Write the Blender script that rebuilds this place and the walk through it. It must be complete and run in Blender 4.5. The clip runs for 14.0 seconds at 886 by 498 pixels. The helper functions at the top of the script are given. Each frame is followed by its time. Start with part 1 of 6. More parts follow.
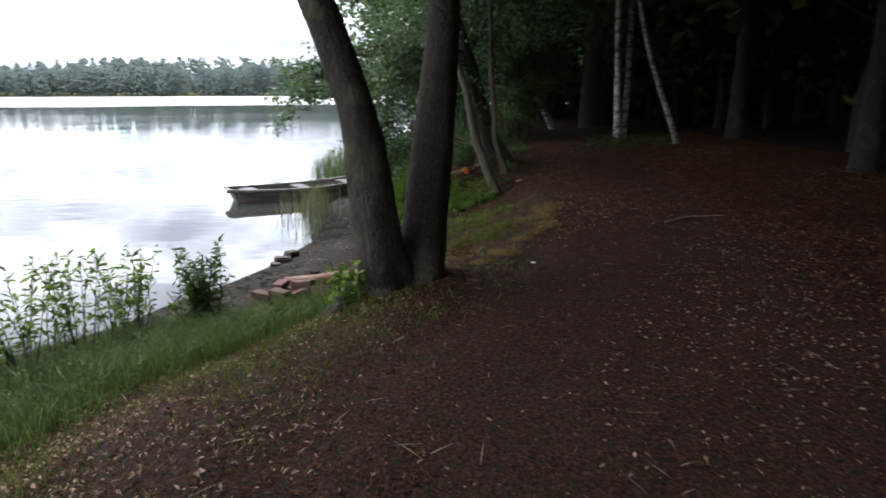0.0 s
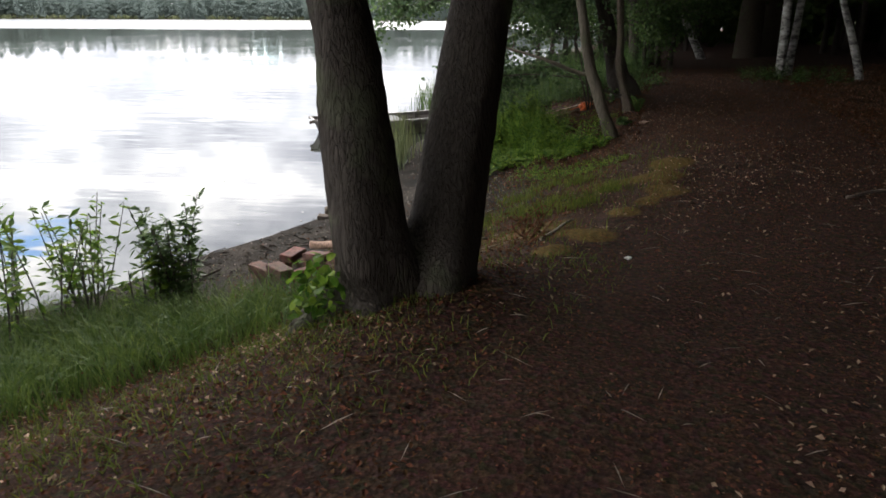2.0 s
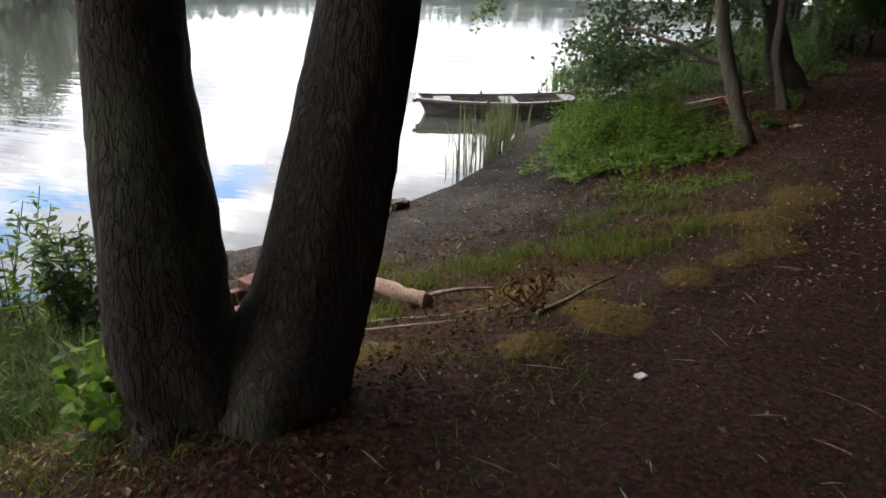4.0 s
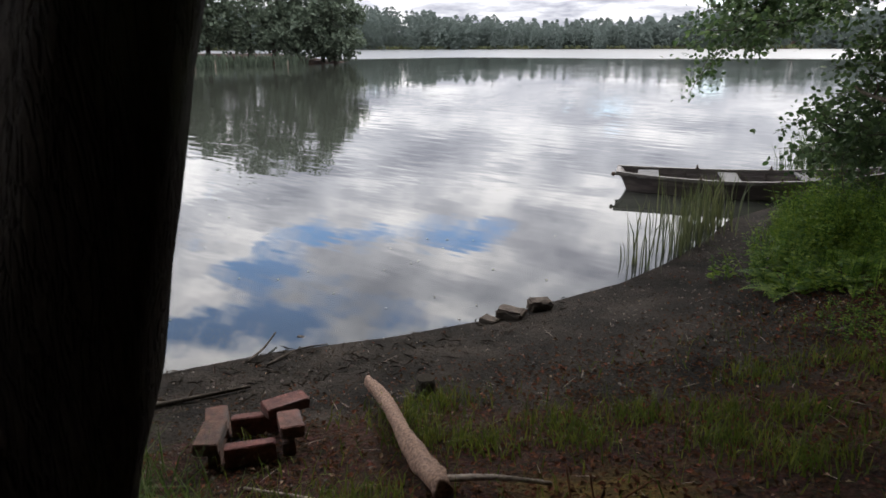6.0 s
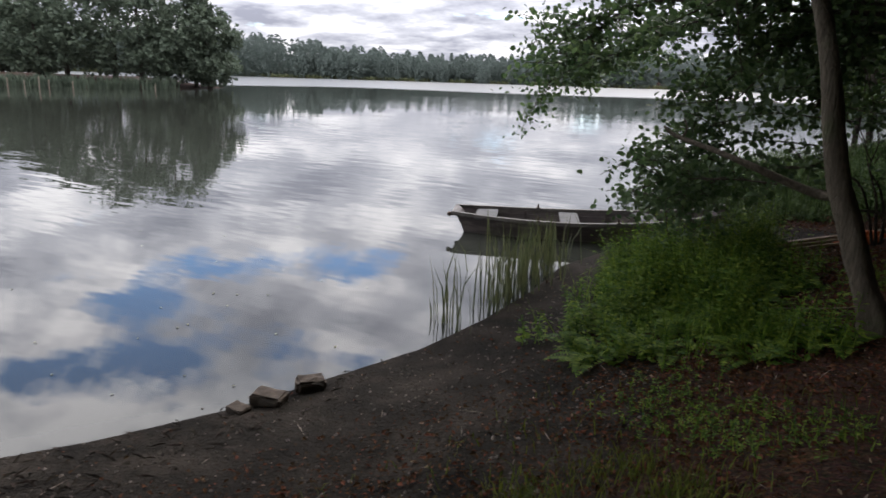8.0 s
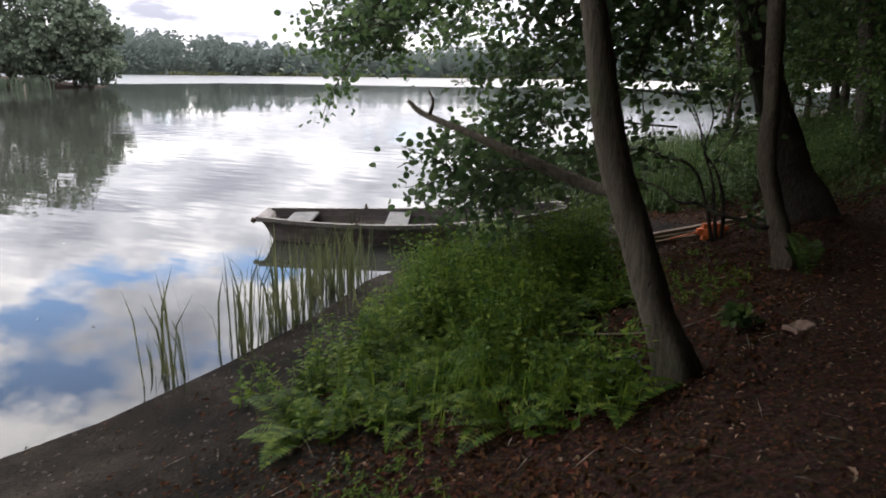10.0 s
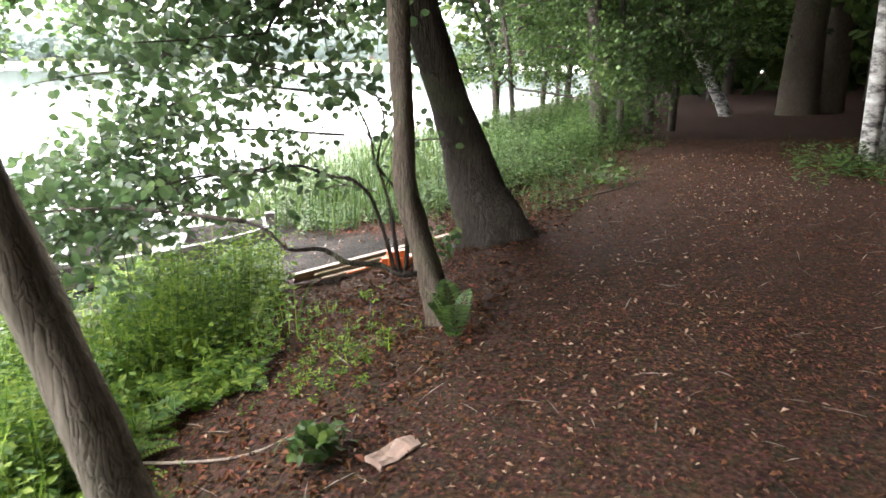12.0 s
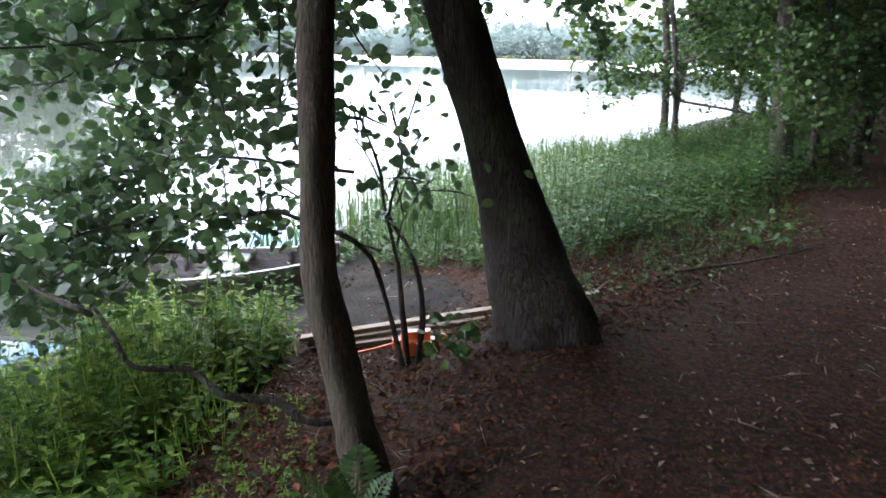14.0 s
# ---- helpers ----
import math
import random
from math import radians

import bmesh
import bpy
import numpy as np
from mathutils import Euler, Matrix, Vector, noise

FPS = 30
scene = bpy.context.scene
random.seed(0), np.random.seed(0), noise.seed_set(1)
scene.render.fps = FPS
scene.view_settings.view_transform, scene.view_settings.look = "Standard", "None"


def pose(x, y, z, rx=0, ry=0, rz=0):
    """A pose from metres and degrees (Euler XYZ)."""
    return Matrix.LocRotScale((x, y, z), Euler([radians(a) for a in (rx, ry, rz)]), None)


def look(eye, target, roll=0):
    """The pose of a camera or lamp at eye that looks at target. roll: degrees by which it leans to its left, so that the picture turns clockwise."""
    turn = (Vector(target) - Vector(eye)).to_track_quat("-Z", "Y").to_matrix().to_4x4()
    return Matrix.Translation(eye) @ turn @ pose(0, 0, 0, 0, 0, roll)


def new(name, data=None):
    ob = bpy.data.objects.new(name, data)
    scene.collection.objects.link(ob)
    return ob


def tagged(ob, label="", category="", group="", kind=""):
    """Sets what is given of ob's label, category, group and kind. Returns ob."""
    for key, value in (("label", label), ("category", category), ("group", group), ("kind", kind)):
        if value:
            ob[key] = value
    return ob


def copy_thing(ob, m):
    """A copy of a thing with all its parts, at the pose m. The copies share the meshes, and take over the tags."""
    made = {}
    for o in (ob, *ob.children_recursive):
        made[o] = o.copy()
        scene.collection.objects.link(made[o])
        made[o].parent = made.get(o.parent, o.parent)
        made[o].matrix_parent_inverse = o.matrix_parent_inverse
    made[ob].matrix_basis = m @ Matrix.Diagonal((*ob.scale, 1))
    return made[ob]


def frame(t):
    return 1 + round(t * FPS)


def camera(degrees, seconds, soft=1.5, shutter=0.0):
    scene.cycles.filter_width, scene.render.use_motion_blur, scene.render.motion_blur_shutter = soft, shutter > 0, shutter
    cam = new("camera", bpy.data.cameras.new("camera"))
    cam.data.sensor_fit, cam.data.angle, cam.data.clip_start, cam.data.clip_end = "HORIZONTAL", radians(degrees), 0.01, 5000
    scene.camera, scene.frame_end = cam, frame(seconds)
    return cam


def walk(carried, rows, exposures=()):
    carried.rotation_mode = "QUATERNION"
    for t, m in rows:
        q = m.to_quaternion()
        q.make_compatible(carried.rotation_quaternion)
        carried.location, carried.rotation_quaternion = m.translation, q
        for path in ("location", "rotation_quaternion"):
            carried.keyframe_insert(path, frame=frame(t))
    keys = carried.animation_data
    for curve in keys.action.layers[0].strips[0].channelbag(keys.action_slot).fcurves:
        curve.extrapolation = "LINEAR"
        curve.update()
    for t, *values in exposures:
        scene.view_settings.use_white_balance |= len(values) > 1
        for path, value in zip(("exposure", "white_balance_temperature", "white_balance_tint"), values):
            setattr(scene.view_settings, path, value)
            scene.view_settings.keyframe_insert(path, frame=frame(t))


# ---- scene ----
cam = camera(65.9, 14.0, soft=1.6, shutter=0.2)
PATH = [
    (0, (-0.501, -2.077, 2.54), (-0.409, -0.13, 2.09), -0.0),
    (0.5, (-0.301, -1.546, 2.527), (-0.514, 0.392, 2.078), 0.1),
    (1, (-0.143, -0.964, 2.487), (-0.307, 0.982, 2.057), 0.2),
    (1.5, (0.006, -0.416, 2.432), (-0.249, 1.512, 1.967), 0.1),
    (2, (0.131, 0.098, 2.373), (-0.151, 1.97, 1.729), 0.4),
    (2.5, (0.348, 0.567, 2.397), (0.002, 2.404, 1.685), -1.6),
    (2.7, (0.436, 0.754, 2.373), (0.103, 2.613, 1.715), 0.0),
    (4.8, (0.991, 2.561, 2.367), (0.052, 4.162, 1.623), -0.1),
    (5, (0.999, 2.727, 2.385), (0.021, 4.313, 1.659), -0.1),
    (5.5, (1.021, 3.144, 2.351), (-0.151, 4.645, 1.738), 2.3),
    (6, (1.056, 3.51, 2.367), (-0.265, 4.899, 1.795), -0.2),
    (6.5, (1.025, 3.876, 2.396), (-0.342, 5.242, 1.88), -1.7),
    (7, (1.118, 4.241, 2.388), (-0.3, 5.566, 1.903), -0.2),
    (7.5, (1.055, 4.642, 2.319), (-0.281, 6.053, 1.844), -0.6),
    (7.7, (1.062, 4.781, 2.337), (-0.127, 6.322, 1.875), 1.6),
    (9.8, (1.422, 6.925, 2.128), (0.533, 8.635, 1.592), 1.8),
    (10, (1.478, 7.095, 2.157), (0.594, 8.819, 1.661), 0.7),
    (10.5, (1.627, 7.611, 2.181), (0.871, 9.414, 1.758), 0.6),
    (11, (1.831, 8.08, 2.201), (1.178, 9.919, 1.763), -0.0),
    (11.5, (2.047, 8.578, 2.164), (1.595, 10.458, 1.654), 0.4),
    (12, (2.253, 8.964, 2.255), (1.856, 10.849, 1.72), 0.4),
    (12.5, (2.405, 9.4, 2.253), (1.833, 11.245, 1.735), 2.7),
    (13, (2.517, 9.87, 2.255), (1.769, 11.657, 1.757), 0.9),
    (13.5, (2.597, 10.329, 2.263), (1.857, 12.109, 1.729), 0.3),
    (14, (2.686, 10.762, 2.359), (1.789, 12.462, 1.807), 1.5),
]
EXPOSURES = [(0, 2.0, 5900, 12), (0.5, 1.15, 6000, 12), (1.5, 1.35, 6300, 11), (2, 1.9, 6400, 11), (2.5, 2.15, 6500, 11), (5, 2.15, 6400, 13), (5.5, 1.45, 6300, 13), (6.5, 1.03, 6300, 13), (7.5, 0.90, 6200, 14), (10, 1.55, 6400, 15), (10.5, 1.6, 6400, 15), (11, 1.95, 6400, 15), (11.5, 3.7, 6600, 14), (12, 4.6, 6400, 13), (13, 4.2, 5900, 12), (14, 3.6, 5600, 12)]
walk(cam, [(t, look(eye, target, roll)) for t, eye, target, roll in PATH], EXPOSURES)

# ---- world, sun ----
def nodes_of(owner):
    owner.use_nodes = True
    tree = owner.node_tree
    tree.nodes.clear()
    return tree


def node(tree, kind, **inputs):
    n = tree.nodes.new(kind)
    for key, value in inputs.items():
        n.inputs[key.replace("_", " ")].default_value = value
    return n


def ramp(tree, stops, source):
    n = tree.nodes.new("ShaderNodeValToRGB")
    while len(n.color_ramp.elements) < len(stops):
        n.color_ramp.elements.new(0.5)
    for e, (at, c) in zip(n.color_ramp.elements, stops):
        e.position, e.color = at, (*c, 1) if len(c) == 3 else c
    tree.links.new(source, n.inputs[0])
    return n


SUN_BEARING, SUN_HEIGHT = -14.0, 38.0     # degrees, clockwise from +y; above the horizon

world = bpy.data.worlds.new("overcast_sky")
scene.world = world
wt = nodes_of(world)
sky = wt.nodes.new("ShaderNodeTexSky")
sky.sky_type, sky.sun_disc = "NISHITA", False
sky.sun_elevation, sky.sun_rotation = radians(SUN_HEIGHT), radians(SUN_BEARING)
sky.air_density, sky.dust_density, sky.ozone_density = 1.0, 0.0, 4.0
coord = wt.nodes.new("ShaderNodeTexCoord")
sep = wt.nodes.new("ShaderNodeSeparateXYZ")
wt.links.new(coord.outputs["Generated"], sep.inputs[0])
up = wt.nodes.new("ShaderNodeMath"); up.operation = "MAXIMUM"; up.inputs[1].default_value = 0.0
wt.links.new(sep.outputs["Z"], up.inputs[0])
lift = wt.nodes.new("ShaderNodeMath"); lift.operation = "ADD"; lift.inputs[1].default_value = 0.16
wt.links.new(up.outputs[0], lift.inputs[0])
flat = wt.nodes.new("ShaderNodeCombineXYZ")
for axis in "XY":
    div = wt.nodes.new("ShaderNodeMath"); div.operation = "DIVIDE"
    wt.links.new(sep.outputs[axis], div.inputs[0]); wt.links.new(lift.outputs[0], div.inputs[1])
    wt.links.new(div.outputs[0], flat.inputs[axis])
shift = wt.nodes.new("ShaderNodeVectorMath"); shift.operation = "ADD"
shift.inputs[1].default_value = CLOUD_SHIFT = (3.1, 1.7, 0.0)
wt.links.new(flat.outputs[0], shift.inputs[0])
cover = node(wt, "ShaderNodeTexNoise", Scale=1.25, Detail=9.0, Roughness=0.62)
tone = node(wt, "ShaderNodeTexNoise", Scale=1.9, Detail=8.0, Roughness=0.6)
for n in (cover, tone):
    wt.links.new(shift.outputs[0], n.inputs["Vector"])
# rifts in the cloud, where the blue shows: place, half-lengths, turn
RIFTS = (((-1.78, 1.42), (0.80, 0.17), 56), ((-1.80, 1.03), (0.27, 0.17), 35), ((-1.59, 0.74), (0.24, 0.14), 65), ((-1.70, 0.36), (0.22, 0.12), 80))
nearest = None
for (cx, cy), (half_long, half_wide), turn in RIFTS:
    rift = wt.nodes.new("ShaderNodeMapping")
    rift.vector_type = "TEXTURE"
    rift.inputs["Location"].default_value = (cx, cy, 0)
    rift.inputs["Rotation"].default_value = (0, 0, radians(turn))
    rift.inputs["Scale"].default_value = (half_long, half_wide, 1)
    wt.links.new(flat.outputs[0], rift.inputs[0])
    away = wt.nodes.new("ShaderNodeVectorMath"); away.operation = "LENGTH"
    wt.links.new(rift.outputs[0], away.inputs[0])
    if nearest is None:
        nearest = away.outputs["Value"]
    else:
        least = wt.nodes.new("ShaderNodeMath"); least.operation = "MINIMUM"
        wt.links.new(nearest, least.inputs[0]); wt.links.new(away.outputs["Value"], least.inputs[1])
        nearest = least.outputs[0]
thin = wt.nodes.new("ShaderNodeMapRange")
thin.inputs["From Min"].default_value, thin.inputs["From Max"].default_value = 0.2, 1.9
thin.inputs["To Min"].default_value, thin.inputs["To Max"].default_value = -0.13, 0.13
wt.links.new(nearest, thin.inputs["Value"])
cover_sum = wt.nodes.new("ShaderNodeMath"); cover_sum.operation = "ADD"
wt.links.new(cover.outputs["Fac"], cover_sum.inputs[0]); wt.links.new(thin.outputs[0], cover_sum.inputs[1])
amount = ramp(wt, [(0.41, (0, 0, 0)), (0.50, (1, 1, 1))], cover_sum.outputs[0])
shade = ramp(wt, [(0.36, (0.45, 0.465, 0.53)), (0.50, (0.85, 0.86, 0.90)), (0.62, (1.5, 1.47, 1.42))], tone.outputs["Fac"])
clear = node(wt, "ShaderNodeBackground", Strength=0.14)
cloud = node(wt, "ShaderNodeBackground", Strength=1.25)
both = wt.nodes.new("ShaderNodeMixShader")
wout = wt.nodes.new("ShaderNodeOutputWorld")
wt.links.new(sky.outputs[0], clear.inputs["Color"])
# an overcast sky is brighter overhead than at the horizon
rise = wt.nodes.new("ShaderNodeMapRange")
rise.inputs["From Min"].default_value, rise.inputs["From Max"].default_value = 0.0, 0.45
rise.inputs["To Min"].default_value, rise.inputs["To Max"].default_value = 0.38, 1.40
wt.links.new(up.outputs[0], rise.inputs["Value"])
wt.links.new(rise.outputs[0], cloud.inputs["Strength"])
wt.links.new(shade.outputs[0], cloud.inputs["Color"])
wt.links.new(amount.outputs[0], both.inputs[0])
wt.links.new(clear.outputs[0], both.inputs[1])
wt.links.new(cloud.outputs[0], both.inputs[2])
wt.links.new(both.outputs[0], wout.inputs[0])

sun = new("sun", bpy.data.lights.new("sun", "SUN"))
sun.data.energy, sun.data.angle, sun.data.color = 1.25, radians(14), (1.0, 0.95, 0.86)
sb, sh = radians(SUN_BEARING), radians(SUN_HEIGHT)
sun.matrix_world = look((math.sin(sb) * math.cos(sh) * 60, math.cos(sb) * math.cos(sh) * 60, math.sin(sh) * 60), (0, 0, 0))


# ---- materials ----
def material(name, low, high, scale=6.0, rough=0.8, bump=0.3, bump_scale=None, stretch=(1, 1, 1), per="", spread=0.0, metal=0.0, spec=0.5, stain=None, through_light=0.0, detail=6.0, dist=0.02):
    """Two tones broken up by noise at two scales, fine relief, and a spread of lightness from piece to piece."""
    m = bpy.data.materials.new(name)
    t = nodes_of(m)
    out = t.nodes.new("ShaderNodeOutputMaterial")
    bsdf = node(t, "ShaderNodeBsdfPrincipled", Roughness=rough, Metallic=metal)
    bsdf.inputs["Specular IOR Level"].default_value = spec
    tc = t.nodes.new("ShaderNodeTexCoord")
    mp = t.nodes.new("ShaderNodeMapping")
    mp.inputs["Scale"].default_value = stretch
    t.links.new(tc.outputs["Object"], mp.inputs[0])
    n1 = node(t, "ShaderNodeTexNoise", Scale=scale, Detail=detail, Roughness=0.62)
    n2 = node(t, "ShaderNodeTexNoise", Scale=scale * 0.17, Detail=3.0)
    for n in (n1, n2):
        t.links.new(mp.outputs[0], n.inputs["Vector"])
    c1 = ramp(t, [(0.32, low), (0.68, high)], n1.outputs["Fac"])
    colour = c1.outputs[0]
    if stain:
        f2 = ramp(t, [(0.5, (0, 0, 0)), (0.62, (1, 1, 1))], n2.outputs["Fac"])
        mix = t.nodes.new("ShaderNodeMix"); mix.data_type = "RGBA"
        mix.inputs[7].default_value = (*stain, 1)
        t.links.new(f2.outputs[0], mix.inputs[0]); t.links.new(colour, mix.inputs[6])
        colour = mix.outputs[2]
    if per:
        if per == "island":
            g = t.nodes.new("ShaderNodeNewGeometry"); rnd = g.outputs["Random Per Island"]
        else:
            g = t.nodes.new("ShaderNodeObjectInfo"); rnd = g.outputs["Random"]
        mr = t.nodes.new("ShaderNodeMapRange")
        mr.inputs["To Min"].default_value, mr.inputs["To Max"].default_value = 1 - spread, 1 + spread
        t.links.new(rnd, mr.inputs["Value"])
        hs = t.nodes.new("ShaderNodeHueSaturation")
        mh = t.nodes.new("ShaderNodeMapRange")
        mh.inputs["To Min"].default_value, mh.inputs["To Max"].default_value = 0.5 + 0.05 * spread, 0.5 - 0.05 * spread
        t.links.new(rnd, mh.inputs["Value"])
        t.links.new(mh.outputs[0], hs.inputs["Hue"])
        t.links.new(mr.outputs[0], hs.inputs["Value"]); t.links.new(colour, hs.inputs["Color"])
        colour = hs.outputs[0]
    t.links.new(colour, bsdf.inputs["Base Color"])
    if bump:
        nb = node(t, "ShaderNodeTexNoise", Scale=bump_scale or scale * 3, Detail=6.0, Roughness=0.65)
        t.links.new(mp.outputs[0], nb.inputs["Vector"])
        b = node(t, "ShaderNodeBump", Strength=bump, Distance=dist)
        t.links.new(nb.outputs["Fac"], b.inputs["Height"])
        t.links.new(b.outputs[0], bsdf.inputs["Normal"])
    if through_light:
        tl = t.nodes.new("ShaderNodeBsdfTranslucent")
        t.links.new(colour, tl.inputs["Color"])
        ms = node(t, "ShaderNodeMixShader", Fac=through_light)
        t.links.new(bsdf.outputs[0], ms.inputs[1]); t.links.new(tl.outputs[0], ms.inputs[2])
        t.links.new(ms.outputs[0], out.inputs[0])
    else:
        t.links.new(bsdf.outputs[0], out.inputs[0])
    return m


def bark(name, low, high, furrow=1.0, scale=30.0):
    """Bark with long upright furrows, real relief by bump, and lichen-grey patches."""
    m = bpy.data.materials.new(name)
    t = nodes_of(m)
    out = t.nodes.new("ShaderNodeOutputMaterial")
    bsdf = node(t, "ShaderNodeBsdfPrincipled", Roughness=0.9)
    bsdf.inputs["Specular IOR Level"].default_value = 0.10
    tc = t.nodes.new("ShaderNodeTexCoord")
    mp = t.nodes.new("ShaderNodeMapping"); mp.inputs["Scale"].default_value = (1, 1, 0.10)
    t.links.new(tc.outputs["Object"], mp.inputs[0])
    plates = node(t, "ShaderNodeTexVoronoi", Scale=scale)
    plates.feature = "DISTANCE_TO_EDGE"
    wob = node(t, "ShaderNodeTexNoise", Scale=scale * 0.5, Detail=4.0)
    add = t.nodes.new("ShaderNodeVectorMath"); add.operation = "MULTIPLY_ADD"
    add.inputs[1].default_value = (0.10, 0.10, 0.06)
    t.links.new(mp.outputs[0], wob.inputs["Vector"])
    t.links.new(wob.outputs["Color"], add.inputs[0]); t.links.new(mp.outputs[0], add.inputs[2])
    t.links.new(add.outputs[0], plates.inputs["Vector"])
    grain = node(t, "ShaderNodeTexNoise", Scale=scale * 2, Detail=8.0, Roughness=0.7)
    t.links.new(mp.outputs[0], grain.inputs["Vector"])
    patch = node(t, "ShaderNodeTexNoise", Scale=3.0, Detail=4.0)
    t.links.new(tc.outputs["Object"], patch.inputs["Vector"])
    c = ramp(t, [(0.3, low), (0.7, high)], grain.outputs["Fac"])
    moss = ramp(t, [(0.55, (0, 0, 0)), (0.72, (0.6, 0.6, 0.6))], patch.outputs["Fac"])
    mix = t.nodes.new("ShaderNodeMix"); mix.data_type = "RGBA"
    mix.inputs[7].default_value = (0.10, 0.115, 0.06, 1)
    t.links.new(moss.outputs[0], mix.inputs[0]); t.links.new(c.outputs[0], mix.inputs[6])
    t.links.new(mix.outputs[2], bsdf.inputs["Base Color"])
    cracks = ramp(t, [(0.0, (0, 0, 0)), (0.16, (1, 1, 1))], plates.outputs["Distance"])
    b1 = node(t, "ShaderNodeBump", Strength=0.9 * furrow, Distance=0.02)
    b2 = node(t, "ShaderNodeBump", Strength=0.5, Distance=0.008)
    t.links.new(cracks.outputs[0], b1.inputs["Height"]); t.links.new(grain.outputs["Fac"], b2.inputs["Height"])
    t.links.new(b1.outputs[0], b2.inputs["Normal"]); t.links.new(b2.outputs[0], bsdf.inputs["Normal"])
    t.links.new(bsdf.outputs[0], out.inputs[0])
    return m


def birch_bark():
    m = bpy.data.materials.new("birch_bark")
    t = nodes_of(m)
    out = t.nodes.new("ShaderNodeOutputMaterial")
    bsdf = node(t, "ShaderNodeBsdfPrincipled", Roughness=0.75)
    tc = t.nodes.new("ShaderNodeTexCoord")
    mp = t.nodes.new("ShaderNodeMapping"); mp.inputs["Scale"].default_value = (1, 1, 2.2)
    t.links.new(tc.outputs["Object"], mp.inputs[0])
    n1 = node(t, "ShaderNodeTexNoise", Scale=4.0, Detail=8.0, Roughness=0.7)
    t.links.new(mp.outputs[0], n1.inputs["Vector"])
    c = ramp(t, [(0.40, (0.035, 0.03, 0.028)), (0.52, (0.28, 0.265, 0.235)), (0.72, (0.54, 0.515, 0.47))], n1.outputs["Fac"])
    b = node(t, "ShaderNodeBump", Strength=0.4, Distance=0.01)
    t.links.new(n1.outputs["Fac"], b.inputs["Height"]); t.links.new(b.outputs[0], bsdf.inputs["Normal"])
    t.links.new(c.outputs[0], bsdf.inputs["Base Color"]); t.links.new(bsdf.outputs[0], out.inputs[0])
    return m


def water_material():
    m = bpy.data.materials.new("lake_water")
    t = nodes_of(m)
    out = t.nodes.new("ShaderNodeOutputMaterial")
    bsdf = node(t, "ShaderNodeBsdfPrincipled", Roughness=0.02, IOR=1.333)
    bsdf.inputs["Base Color"].default_value = (0.030, 0.032, 0.026, 1)
    tc = t.nodes.new("ShaderNodeTexCoord")
    # the wind ruffles the open lake far out from the sheltered bay
    out_there = t.nodes.new("ShaderNodeVectorMath"); out_there.operation = "LENGTH"
    t.links.new(tc.outputs["Object"], out_there.inputs[0])
    gusts = node(t, "ShaderNodeTexNoise", Scale=0.02, Detail=3.0)
    t.links.new(tc.outputs["Object"], gusts.inputs["Vector"])
    edge = t.nodes.new("ShaderNodeMath"); edge.operation = "MULTIPLY_ADD"; edge.inputs[1].default_value = 60.0
    t.links.new(gusts.outputs["Fac"], edge.inputs[0]); t.links.new(out_there.outputs["Value"], edge.inputs[2])
    ruffle = t.nodes.new("ShaderNodeMapRange")
    ruffle.inputs["From Min"].default_value, ruffle.inputs["From Max"].default_value = 158.0, 172.0
    ruffle.inputs["To Min"].default_value, ruffle.inputs["To Max"].default_value = 0.02, 0.30
    t.links.new(edge.outputs[0], ruffle.inputs["Value"]); t.links.new(ruffle.outputs[0], bsdf.inputs["Roughness"])
    mp = t.nodes.new("ShaderNodeMapping")
    mp.inputs["Rotation"].default_value = (0, 0, radians(-40)); mp.inputs["Scale"].default_value = (0.45, 1.6, 1)
    t.links.new(tc.outputs["Object"], mp.inputs[0])
    n1 = node(t, "ShaderNodeTexNoise", Scale=1.3, Detail=2.0, Roughness=0.5)
    n2 = node(t, "ShaderNodeTexNoise", Scale=0.035, Detail=4.0, Roughness=0.6)
    t.links.new(mp.outputs[0], n1.inputs["Vector"]); t.links.new(tc.outputs["Object"], n2.inputs["Vector"])
    calm = ramp(t, [(0.40, (0.10, 0.10, 0.10)), (0.62, (1, 1, 1))], n2.outputs["Fac"])
    h = t.nodes.new("ShaderNodeMath"); h.operation = "MULTIPLY"
    t.links.new(n1.outputs["Fac"], h.inputs[0]); t.links.new(calm.outputs[0], h.inputs[1])
    b = node(t, "ShaderNodeBump", Strength=0.5, Distance=0.03)
    t.links.new(h.outputs[0], b.inputs["Height"]); t.links.new(b.outputs[0], bsdf.inputs["Normal"])
    t.links.new(bsdf.outputs[0], out.inputs[0])
    return m


